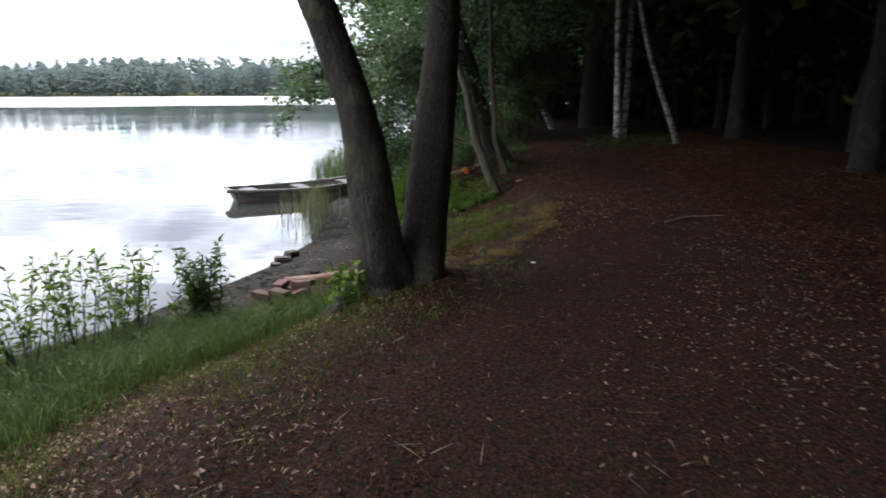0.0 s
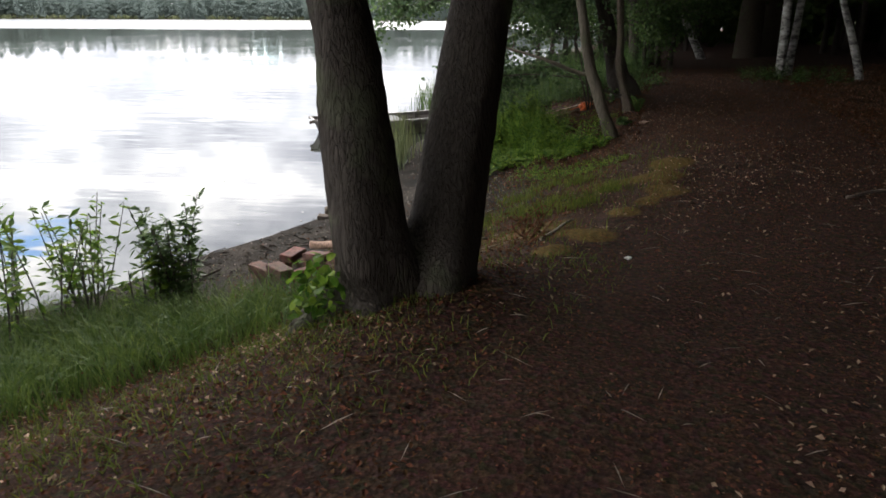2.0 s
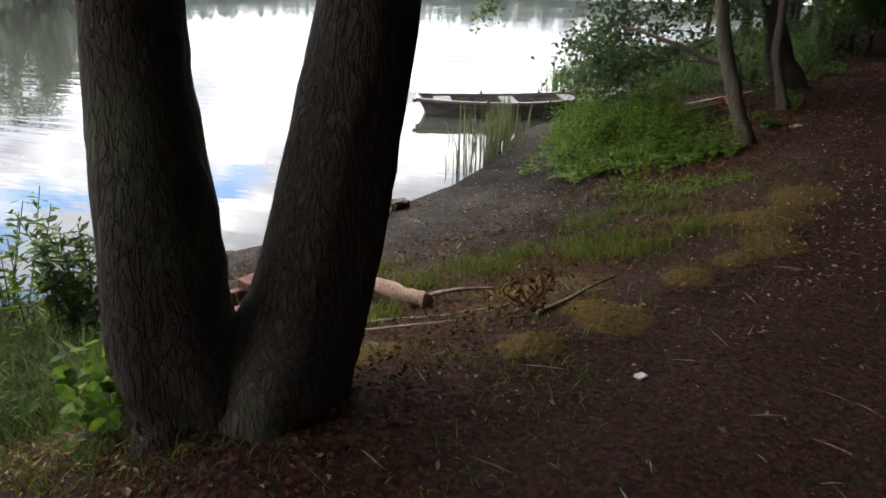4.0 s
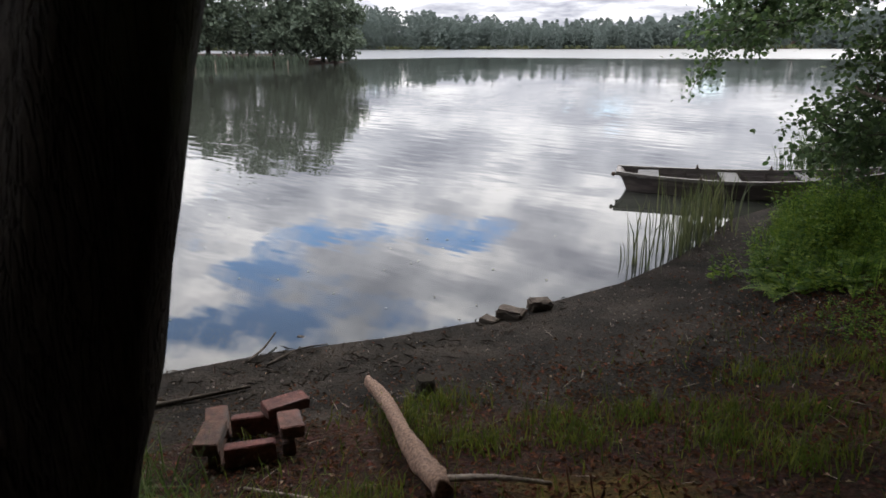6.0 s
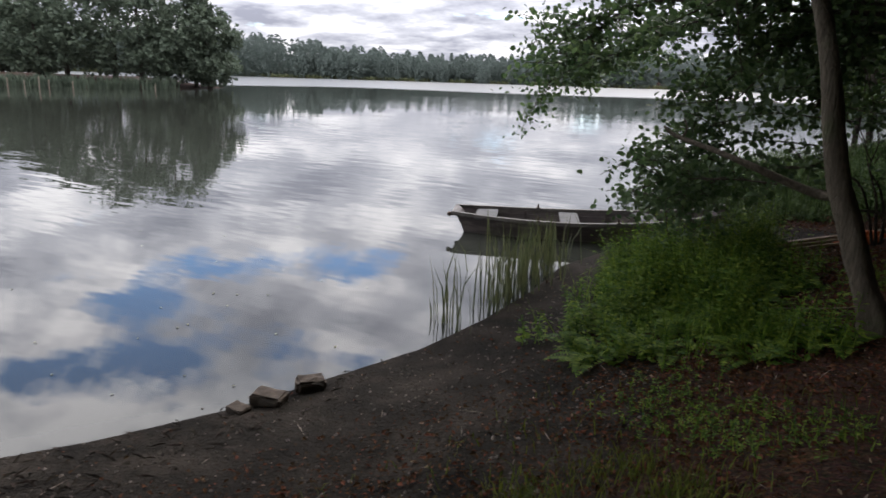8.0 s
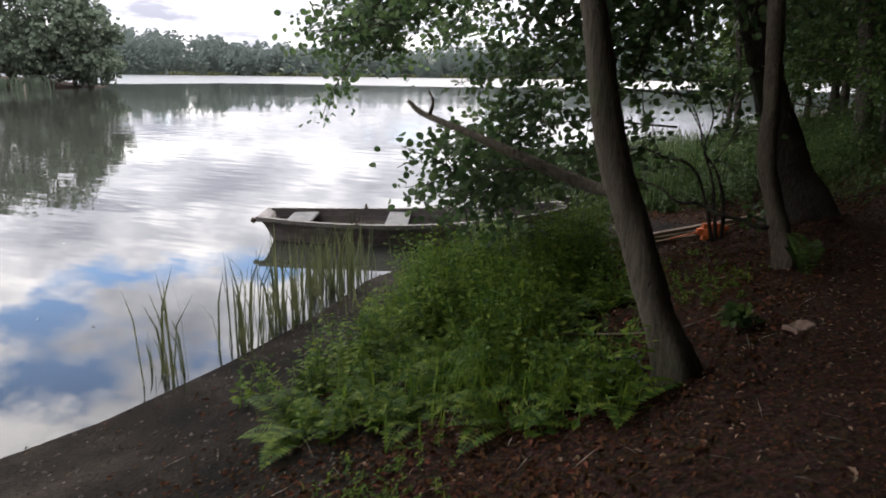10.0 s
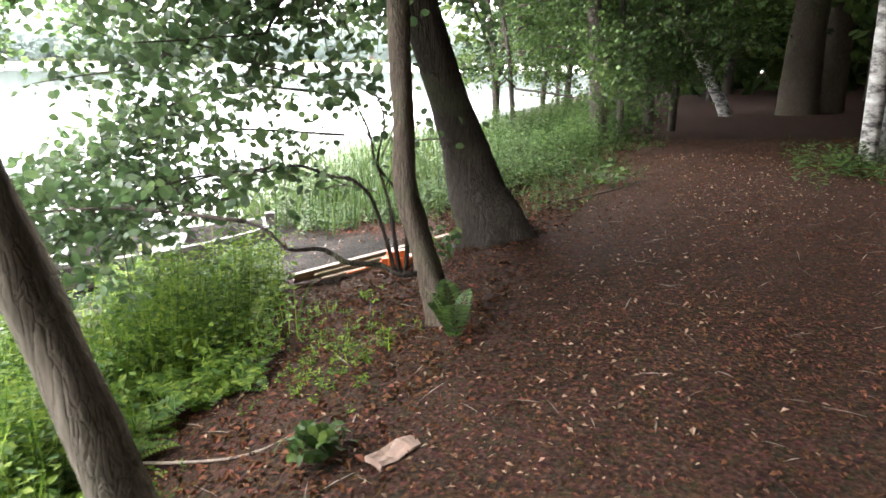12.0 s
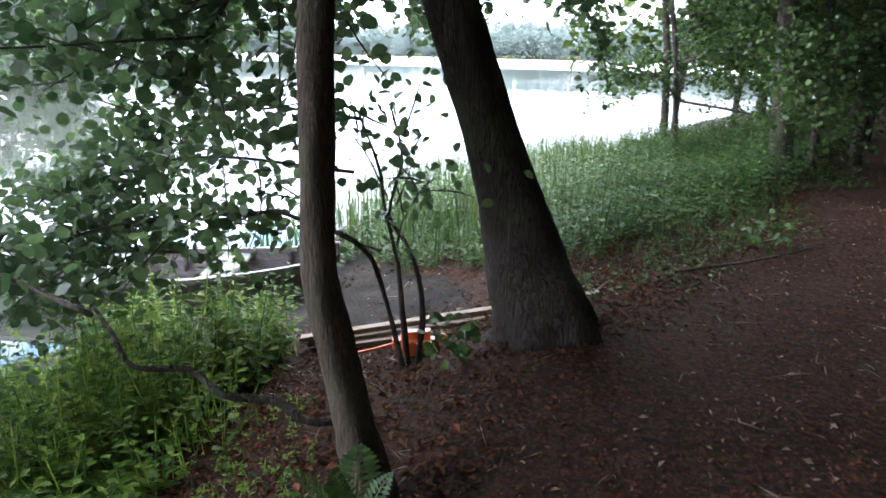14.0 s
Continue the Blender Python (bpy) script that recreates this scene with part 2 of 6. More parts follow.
def ground_material():
    """Leaf litter, moss and grass soil, and wet mud, mixed by the ground's own zones."""
    m = bpy.data.materials.new("forest_floor")
    t = nodes_of(m)
    out = t.nodes.new("ShaderNodeOutputMaterial")
    bsdf = node(t, "ShaderNodeBsdfPrincipled", Roughness=0.95)
    bsdf.inputs["Specular IOR Level"].default_value = 0.08
    tc = t.nodes.new("ShaderNodeTexCoord")
    fine = node(t, "ShaderNodeTexNoise", Scale=38.0, Detail=8.0, Roughness=0.75)
    broad = node(t, "ShaderNodeTexNoise", Scale=2.2, Detail=5.0, Roughness=0.6)
    chips = node(t, "ShaderNodeTexVoronoi", Scale=34.0)
    for n in (fine, broad, chips):
        t.links.new(tc.outputs["Object"], n.inputs["Vector"])
    litter = ramp(t, [(0.25, (0.006, 0.0025, 0.0012)), (0.5, (0.034, 0.0145, 0.007)), (0.75, (0.100, 0.045, 0.022))], fine.outputs["Fac"])
    chip_tone = t.nodes.new("ShaderNodeMix"); chip_tone.data_type = "RGBA"; chip_tone.blend_type = "OVERLAY"
    chip_tone.inputs[0].default_value = 0.35
    t.links.new(litter.outputs[0], chip_tone.inputs[6]); t.links.new(chips.outputs["Color"], chip_tone.inputs[7])
    sat = node(t, "ShaderNodeHueSaturation", Saturation=0.8)
    t.links.new(chip_tone.outputs[2], sat.inputs["Color"])
    moss = ramp(t, [(0.3, (0.025, 0.026, 0.008)), (0.55, (0.100, 0.062, 0.016)), (0.75, (0.20, 0.106, 0.026))], fine.outputs["Fac"])
    blotch = t.nodes.new("ShaderNodeMath"); blotch.operation = "MULTIPLY_ADD"; blotch.inputs[1].default_value = 0.75
    t.links.new(broad.outputs["Fac"], blotch.inputs[0])
    halved = t.nodes.new("ShaderNodeMath"); halved.operation = "MULTIPLY"; halved.inputs[1].default_value = 0.35
    t.links.new(fine.outputs["Fac"], halved.inputs[0]); t.links.new(halved.outputs[0], blotch.inputs[2])
    mud = ramp(t, [(0.36, (0.006, 0.005, 0.004)), (0.55, (0.021, 0.017, 0.013)), (0.74, (0.052, 0.042, 0.033))], blotch.outputs[0])
    zone = t.nodes.new("ShaderNodeVertexColor"); zone.layer_name = "zone"
    zs = t.nodes.new("ShaderNodeSeparateColor")
    t.links.new(zone.outputs["Color"], zs.inputs[0])
    jag = t.nodes.new("ShaderNodeMath"); jag.operation = "MULTIPLY_ADD"; jag.inputs[1].default_value, jag.inputs[2].default_value = 0.9, -0.45
    t.links.new(broad.outputs["Fac"], jag.inputs[0])
    colour = sat.outputs[0]
    for channel, other in (("Green", moss), ("Blue", mud)):
        add = t.nodes.new("ShaderNodeMath"); add.operation = "ADD"
        t.links.new(zs.outputs[channel], add.inputs[0]); t.links.new(jag.outputs[0], add.inputs[1])
        f = ramp(t, [(0.42, (0, 0, 0)), (0.6, (1, 1, 1))], add.outputs[0])
        mix = t.nodes.new("ShaderNodeMix"); mix.data_type = "RGBA"
        t.links.new(f.outputs[0], mix.inputs[0]); t.links.new(colour, mix.inputs[6]); t.links.new(other.outputs[0], mix.inputs[7])
        colour = mix.outputs[2]
    t.links.new(colour, bsdf.inputs["Base Color"])
    b1 = node(t, "ShaderNodeBump", Strength=0.8, Distance=0.03)
    t.links.new(fine.outputs["Fac"], b1.inputs["Height"])
    b2 = node(t, "ShaderNodeBump", Strength=0.6, Distance=0.02)
    t.links.new(chips.outputs["Distance"], b2.inputs["Height"]); t.links.new(b1.outputs[0], b2.inputs["Normal"])
    t.links.new(b2.outputs[0], bsdf.inputs["Normal"])
    t.links.new(bsdf.outputs[0], out.inputs[0])
    return m


M_WATER = water_material()
M_GROUND = ground_material()
M_BARK = bark("dark_alder_bark", (0.022, 0.018, 0.015), (0.085, 0.070, 0.057), scale=42.0)
M_BARK_GREY = bark("grey_bark", (0.040, 0.031, 0.023), (0.140, 0.112, 0.083), furrow=0.8, scale=55.0)
M_BARK_SMOOTH = bark("smooth_alder_bark", (0.046, 0.039, 0.030), (0.150, 0.128, 0.095), furrow=0.6, scale=36.0)
M_BIRCH = birch_bark()
M_TWIG = material("twig_bark", (0.032, 0.026, 0.021), (0.095, 0.078, 0.062), 40, 0.95, 0.4, spec=0.12)
M_LEAF = material("alder_leaf", (0.040, 0.075, 0.028), (0.098, 0.150, 0.058), 12, 0.45, 0.0, spec=0.3, per="island", spread=0.35, through_light=0.5)
M_UNDER = material("understorey_leaf", (0.028, 0.055, 0.014), (0.075, 0.125, 0.030), 10, 0.5, 0.0, spec=0.2, per="island", spread=0.45, through_light=0.35)
M_LEAF_FAR = material("woodland_leaf", (0.03, 0.055, 0.012), (0.07, 0.105, 0.024), 2, 0.7, 0.0, spec=0.1, per="island", spread=0.4, through_light=0.12)
# Greyed and lightened: the haze over the spit is put into this colour.
M_SPIT_HAZED = material("hazed_spit_leaf", (0.060, 0.080, 0.056), (0.105, 0.134, 0.088), 1.0, 0.9, 0.0, per="island", spread=0.2, through_light=0.3)
# Distant haze is put into this pale grey-green; translucency lifts the shaded leaves.
M_FAR_HAZED = material("hazed_distant_wood", (0.10, 0.128, 0.112), (0.128, 0.158, 0.138), 0.3, 0.9, 0.0, per="island", spread=0.08, through_light=0.5)
M_HERB = material("nettle_leaf", (0.036, 0.090, 0.009), (0.145, 0.22, 0.027), 14, 0.6, 0.0, spec=0.2, per="island", spread=0.55, through_light=0.5)
M_GRASS = material("grass_blade", (0.045, 0.075, 0.009), (0.12, 0.135, 0.022), 9, 0.65, 0.0, spec=0.2, per="island", spread=0.35, through_light=0.35)
M_BANK = material("bank_blade", (0.030, 0.060, 0.012), (0.095, 0.135, 0.030), 5, 0.65, 0.0, spec=0.2, per="island", spread=0.4, through_light=0.35)
M_SEDGE = material("sedge_blade", (0.028, 0.055, 0.013), (0.075, 0.110, 0.033), 9, 0.6, 0.0, spec=0.2, per="island", spread=0.35, through_light=0.4)
M_REED = material("reed_blade", (0.06, 0.085, 0.03), (0.16, 0.165, 0.075), 6, 0.6, 0.0, per="island", spread=0.3, through_light=0.3)
M_DRY = material("dry_leaf", (0.026, 0.012, 0.005), (0.125, 0.058, 0.027), 20, 0.85, 0.0, per="island", spread=0.5, spec=0.06)
# Faded leaf colour, lightened further to carry the glints of wet litter.
M_FADED_LIT = material("faded_lit_leaf", (0.12, 0.080, 0.050), (0.33, 0.235, 0.155), 20, 0.8, 0.0, per="island", spread=0.4, spec=0.1)
M_STICK = material("bleached_stick", (0.09, 0.07, 0.052), (0.25, 0.20, 0.15), 30, 0.8, 0.5, stretch=(1, 1, 1), per="island", spread=0.4)
M_LOG = material("barkless_log", (0.075, 0.038, 0.025), (0.42, 0.255, 0.165), 62, 0.8, 0.9)
M_BRICK = material("red_brick", (0.035, 0.016, 0.012), (0.15, 0.060, 0.040), 16, 0.9, 0.6, per="object", spread=0.3, stain=(0.07, 0.055, 0.05))
M_STONE = material("shore_stone", (0.045, 0.034, 0.026), (0.125, 0.098, 0.076), 14, 0.9, 0.6, stain=(0.05, 0.042, 0.033), spec=0.2)
M_BOAT = material("tarred_boat_plank", (0.035, 0.026, 0.026), (0.085, 0.066, 0.062), 10, 0.6, 0.4, stretch=(1, 6, 6), stain=(0.11, 0.09, 0.08))
M_RAIL = material("weathered_rail", (0.060, 0.052, 0.047), (0.13, 0.116, 0.103), 14, 0.7, 0.4, stretch=(1, 6, 6))
M_SEAT = material("pale_thwart", (0.065, 0.064, 0.063), (0.13, 0.128, 0.125), 9, 0.9, 0.3)
M_IRON = material("rusty_iron", (0.045, 0.035, 0.03), (0.11, 0.075, 0.055), 30, 0.6, 0.4, metal=0.6)
M_PLANK = material("sawn_plank", (0.13, 0.095, 0.055), (0.27, 0.20, 0.125), 10, 0.75, 0.4, stretch=(1, 8, 8), per="object", spread=0.3)
M_ORANGE = material("orange_plastic", (0.72, 0.15, 0.035), (0.82, 0.20, 0.05), 5, 0.42, 0.1)
M_TUB = material("dark_plastic", (0.02, 0.024, 0.025), (0.045, 0.05, 0.05), 10, 0.45, 0.15)
M_PALE = material("pale_litter", (0.55, 0.54, 0.5), (0.75, 0.74, 0.7), 12, 0.6, 0.2)
M_SODDEN = material("sodden_debris", (0.012, 0.010, 0.008), (0.055, 0.044, 0.034), 25, 0.95, 0.3, per="island", spread=0.5, spec=0.05)
M_FEATHER = material("floating_leaf", (0.05, 0.07, 0.03), (0.12, 0.12, 0.06), 12, 0.6, 0.0, per="island", spread=0.4)


# ---- mesh helpers ----
rng = np.random.default_rng(7)


def mesh_np(name, V, F, mat, smooth=False):
    """A mesh from vertex rows and face rows of one length."""
    V, F = np.asarray(V, np.float32), np.asarray(F, np.int32)
    me = bpy.data.meshes.new(name)
    me.vertices.add(len(V)); me.vertices.foreach_set("co", V.ravel())
    n, k = F.shape
    me.loops.add(n * k); me.loops.foreach_set("vertex_index", F.ravel())
    me.polygons.add(n)
    me.polygons.foreach_set("loop_start", np.arange(0, n * k, k, dtype=np.int32))
    me.polygons.foreach_set("loop_total", np.full(n, k, np.int32))
    me.polygons.foreach_set("use_smooth", np.full(n, smooth))
    me.materials.append(mat)
    me.update(calc_edges=True)
    return me


def child(name, me, parent, label=""):
    ob = new(name, me)
    ob.parent = parent
    if label:
        ob["label"] = label
    return ob


def part(name, bm, mat, parent, label=""):
    me = bpy.data.meshes.new(name)
    bm.to_mesh(me); bm.free()
    me.materials.append(mat)
    return child(name, me, parent, label)


def thing(name, at, label, category, group="", kind="", rz=0.0):
    ob = new(name)
    ob.empty_display_size = 0.1
    ob.matrix_world = pose(*at, 0, 0, rz)
    return tagged(ob, label, category, group, kind)


def smooth_path(points, radii, steps):
    """Catmull-Rom through the points, with the radii along."""
    P = np.array(points, float); R = np.array(radii, float)
    Q = np.vstack([2 * P[0] - P[1], P, 2 * P[-1] - P[-2]])
    out, rad = [], []
    for i in range(len(P) - 1):
        p0, p1, p2, p3 = Q[i:i + 4]
        for k in range(steps):
            u = k / steps
            out.append(0.5 * (2 * p1 + (p2 - p0) * u + (2 * p0 - 5 * p1 + 4 * p2 - p3) * u * u + (3 * p1 - p0 - 3 * p2 + p3) * u ** 3))
            rad.append(R[i] * (1 - u) + R[i + 1] * u)
    return np.array(out + [P[-1]]), np.array(rad + [R[-1]])


def tube(points, radii, seg=10, steps=6, lumps=0.06, flutes=0, seed=0):
    """A round, slightly lumpy, closed tube along a path: vertex rows and quads."""
    r = np.random.default_rng(seed)
    C, R = smooth_path(points, radii, steps)
    T = np.gradient(C, axis=0); T /= np.linalg.norm(T, axis=1)[:, None] + 1e-9
    ref = np.array([0.31, 0.95, 0.05]) if abs(T[:, 2]).mean() > 0.5 else np.array([0, 0, 1.0])
    A = np.cross(T, ref); A /= np.linalg.norm(A, axis=1)[:, None] + 1e-9
    B = np.cross(T, A)
    th = np.linspace(0, 2 * np.pi, seg, endpoint=False)
    phase = r.uniform(0, 6.28, 3)
    n = len(C)
    k = np.arange(n)[:, None]
    wob = 1 + lumps * (np.sin(2 * th[None] + phase[0] + 0.35 * k) + 0.7 * np.sin(3 * th[None] + phase[1] - 0.5 * k)) + lumps * 0.5 * r.standard_normal((n, seg))
    if flutes:
        fall = np.exp(-np.arange(n) / max(1, n * 0.12))[:, None]
        wob = wob + 0.30 * fall * np.cos(flutes * th[None] + phase[2])
    V = C[:, None] + (R[:, None] * wob)[..., None] * (np.cos(th)[None, :, None] * A[:, None] + np.sin(th)[None, :, None] * B[:, None])
    V = V.reshape(-1, 3)
    i = np.arange((n - 1) * seg)
    row, col = i // seg, i % seg
    nxt = row * seg + (col + 1) % seg
    F = np.stack([i, nxt, nxt + seg, i + seg], 1)
    end = (n - 1) * seg
    V = np.vstack([V, C[:1], C[-1:]])
    a = np.arange(seg)
    F0 = np.stack([np.full(seg, len(V) - 2), (a + 1) % seg, a], 1)
    F1 = np.stack([np.full(seg, len(V) - 1), end + a, end + (a + 1) % seg], 1)
    return V, F, np.vstack([F0, F1])


def tubes_mesh(name, specs, mat):
    """Several tubes as one mesh. specs: (points, radii, seg, steps, lumps, flutes)."""
    Vs, Q, T, off = [], [], [], 0
    for k, s in enumerate(specs):
        V, F, C = tube(*s, seed=k + len(name))
        Vs.append(V); Q.append(F + off); T.append(C + off); off += len(V)
    V, Q, T = np.vstack(Vs), np.vstack(Q), np.vstack(T)
    me = bpy.data.meshes.new(name)
    me.vertices.add(len(V)); me.vertices.foreach_set("co", V.astype(np.float32).ravel())
    loops = np.concatenate([Q.ravel(), T.ravel()]).astype(np.int32)
    me.loops.add(len(loops)); me.loops.foreach_set("vertex_index", loops)
    me.polygons.add(len(Q) + len(T))
    start = np.concatenate([np.arange(len(Q)) * 4, 4 * len(Q) + np.arange(len(T)) * 3]).astype(np.int32)
    total = np.concatenate([np.full(len(Q), 4), np.full(len(T), 3)]).astype(np.int32)
    me.polygons.foreach_set("loop_start", start); me.polygons.foreach_set("loop_total", total)
    me.polygons.foreach_set("use_smooth", np.full(len(Q) + len(T), True))
    me.materials.append(mat)
    me.update(calc_edges=True)
    return me


def leaves(C, N, D, L, W, sides=6, fold=0.15):
    """Leaf blades: centres C, normals N, tip directions D, lengths L, widths W. Each is one rounded, folded polygon."""
    n = len(C)
    N = N / (np.linalg.norm(N, axis=1)[:, None] + 1e-9)
    D = D - (D * N).sum(1)[:, None] * N
    D = D / (np.linalg.norm(D, axis=1)[:, None] + 1e-9)
    S = np.cross(N, D)
    if sides == 4:
        shape = np.array([(-0.5, 0, 0), (0.05, 0.5, 1), (0.5, 0, 0), (0.05, -0.5, 1)])
    elif sides == 8:
        shape = np.array([(-0.5, 0, 0), (-0.36, 0.30, 0.7), (0, 0.47, 1), (0.33, 0.33, 0.8), (0.5, 0, 0), (0.33, -0.33, 0.8), (0, -0.47, 1), (-0.36, -0.30, 0.7)])
    else:
        shape = np.array([(-0.5, 0, 0), (-0.22, 0.42, 1), (0.22, 0.42, 1), (0.5, 0, 0), (0.22, -0.42, 1), (-0.22, -0.42, 1)])
    L, W = np.broadcast_to(L, n)[:, None, None], np.broadcast_to(W, n)[:, None, None]
    V = C[:, None] + shape[None, :, :1] * L * D[:, None] + shape[None, :, 1:2] * W * S[:, None] + shape[None, :, 2:] * fold * W * N[:, None]
    k = len(shape)
    return V.reshape(-1, 3), np.arange(n * k).reshape(n, k)


def unit(n, r=rng):
    v = r.standard_normal((n, 3))
    return v / np.linalg.norm(v, axis=1)[:, None]


# ---- the lie of the land ----
SHORE = np.array([(-60, -400), (-30, -80), (-14, -20), (-9, -8), (-7.0, -2), (-5.8, 1.5), (-4.85, 3.9), (-4.3, 4.6), (-3.75, 5.3),
                  (-3.4, 6.25), (-2.95, 7.05), (-2.6, 7.9), (-2.4, 8.8), (-2.22, 9.6), (-2.18, 10.6), (-2.25, 11.8), (-2.45, 13.0),
                  (-2.3, 14.2), (-2.2, 15.6), (-2.35, 17), (-2.9, 18.6), (-3.0, 21), (-2.4, 24.5), (-1.9, 30), (-1.2, 40), (2, 60), (12, 100), (80, 200), (300, 440)])


def shore_distance(x, y):
    """Metres inland of the lake's edge; negative over the lake."""
    x, y = np.asarray(x, float), np.asarray(y, float)
    best = np.full(x.shape, 1e9)
    for (ax, ay), (bx, by) in zip(SHORE[:-1], SHORE[1:]):
        dx, dy = bx - ax, by - ay
        u = np.clip(((x - ax) * dx + (y - ay) * dy) / (dx * dx + dy * dy), 0, 1)
        best = np.minimum(best, np.hypot(x - ax - u * dx, y - ay - u * dy))
    return np.where(x > np.interp(y, SHORE[:, 1], SHORE[:, 0]), best, -best)


def waves(x, y, f, seed):
    r = np.random.default_rng(seed)
    out = 0
    for _ in range(6):
        a, b, c = r.uniform(0, 6.28), r.uniform(0.6, 1.5) * f, r.uniform(0, 6.28)
        out = out + np.sin((x * math.cos(a) + y * math.sin(a)) * b + c)
    return out / 6


RISE_S = np.array([-40, -6, -1.5, 0, 0.5, 1.0, 1.5, 2.5, 3.0, 3.5, 4.0, 5.0, 8.0, 12.0, 20.0, 60.0, 400])
RISE_Z = np.array([-3, -1.2, -0.28, 0.0, 0.07, 0.15, 0.24, 0.42, 0.58, 0.76, 0.87, 0.94, 1.02, 1.22, 1.40, 2.5, 9.0])


# mossy humps on the bank's lip: place, radius, height
HUMPS = ((0.21, 4.50, 0.12, 0.05), (0.52, 4.92, 0.15, 0.06), (0.33, 5.10, 0.09, 0.04), (0.78, 5.62, 0.16, 0.05), (1.17, 6.92, 0.24, 0.07), (1.22, 6.25, 0.2, 0.05), (-0.5, 4.2, 0.2, 0.04), (1.5, 7.6, 0.3, 0.06), (1.0, 6.0, 0.14, 0.03))


def hump(x, y, tall=True):
    out = 0 * x
    for a, b, rad, h in HUMPS:
        d = np.hypot((x - a), (y - b) * 0.8) / rad * (1 + 0.25 * waves(x, y, 9.0, 61))
        out = out + np.exp(-d ** 2) * (h if tall else 1)
    return out


def gravel(x, y):
    """The bare patch of shingle by the boat's stern."""
    return np.clip(1.6 * np.exp(-((x + 0.45) / 0.95) ** 2 - ((y - 15.35) / 0.75) ** 2), 0, 1)


def height(x, y):
    x, y = np.asarray(x, float), np.asarray(y, float)
    s = shore_distance(x, y)
    z = np.interp(s, RISE_S, RISE_Z)
    near = np.clip(s / 2.5, 0, 1)
    z = z + near * (0.035 * waves(x, y, 2.1, 3) + 0.018 * waves(x, y, 6.5, 4)) + 0.006 * np.clip(s * 3, 0, 1) * waves(x, y, 17, 5)
    # the root mound of the twin tree, and the humps along the bank's lip
    z = z + 0.16 * np.exp(-((x + 0.5) ** 2 + (y - 3.55) ** 2) / 0.45)
    z = z + 0.10 * np.exp(-((x - 1.55) ** 2 + (y - 14.0) ** 2) / 0.5)
    z = z + hump(x, y)
    # the wooded spit across the water, and the far shore
    ax, ay, bx, by = -95, 58, -210, 22
    u = np.clip(((x - ax) * (bx - ax) + (y - ay) * (by - ay)) / ((bx - ax) ** 2 + (by - ay) ** 2), 0, 1)
    spit = 18 - np.hypot(x - ax - u * (bx - ax), y - ay - u * (by - ay))
    z = np.maximum(z, np.clip(spit * 0.12, -3, 1.2))
    far = np.hypot(x, y) - 400
    return np.maximum(z, np.clip(far * 0.12, -3, 9))


def ground_z(x, y):
    return float(height(np.array([x]), np.array([y]))[0])


def graded(lo, hi, step, reach):
    """Even steps between lo and hi, growing outward to the reach."""
    out, d, edge = [], step, hi
    while edge < reach:
        d *= 1.14; edge += d; out.append(edge)
    low, d, edge = [], step, lo
    while edge > -reach:
        d *= 1.14; edge -= d; low.append(edge)
    return np.array(low[::-1] + list(np.arange(lo, hi + 1e-6, step)) + out)


def build_ground():
    gx, gy = graded(-6, 7, 0.085, 1800), graded(-3, 20, 0.085, 1800)
    X, Y = np.meshgrid(gx, gy)
    Z = height(X, Y)
    nx, ny = len(gx), len(gy)
    i = (np.arange(ny - 1)[:, None] * nx + np.arange(nx - 1)[None]).ravel()
    me = mesh_np("ground", np.stack([X.ravel(), Y.ravel(), Z.ravel()], 1), np.stack([i, i + 1, i + nx + 1, i + nx], 1), M_GROUND, True)
    s = shore_distance(X, Y)
    beach = np.clip((2.0 - s + 0.9 * waves(X, Y, 1.3, 8) + 1.0 * np.exp(-((Y - 8.2) / 2.2) ** 2) + 1.5 * gravel(X, Y)) / 1.0, 0, 1)
    lip = np.clip(0.4 + (Y - 1) / 5, 0.85, 1) * np.exp(-((s - 3.4 - 0.5 * waves(X, Y, 1.1, 9)) / 0.75) ** 2) * np.where(Y < 9.5, 1, 0.45)
    grass = np.clip(lip * 0.36 + 0.34 * waves(X, Y, 2.9, 10) + 1.3 * np.clip(hump(X, Y, False) - 0.2, 0, 1), 0, 1) * (s < 6)
    wild = (np.hypot(X, Y) > 60) * 0.2
    zone = np.stack([np.ones_like(s), np.maximum(grass, wild), beach * (s < 6) * (1 - (np.hypot(X, Y) > 60) * 1.0), np.ones_like(s)], -1)
    layer = me.color_attributes.new("zone", "FLOAT_COLOR", "POINT")
    layer.data.foreach_set("color", zone.astype(np.float32).ravel())
    return tagged(new("ground", me), "brown leaf-littered woodland ground sloping down to a muddy lake beach", "ground", kind="structure")


def build_water():
    g = graded(-30, 30, 2.0, 1500)
    X, Y = np.meshgrid(g, g)
    n = len(g)
    i = (np.arange(n - 1)[:, None] * n + np.arange(n - 1)[None]).ravel()
    me = mesh_np("water", np.stack([X.ravel(), Y.ravel(), 0 * X.ravel()], 1), np.stack([i, i + 1, i + n + 1, i + n], 1), M_WATER, True)
    return tagged(new("water", me), "calm lake water mirroring a broken cloudy sky", "lake", kind="structure")


build_ground()
build_water()


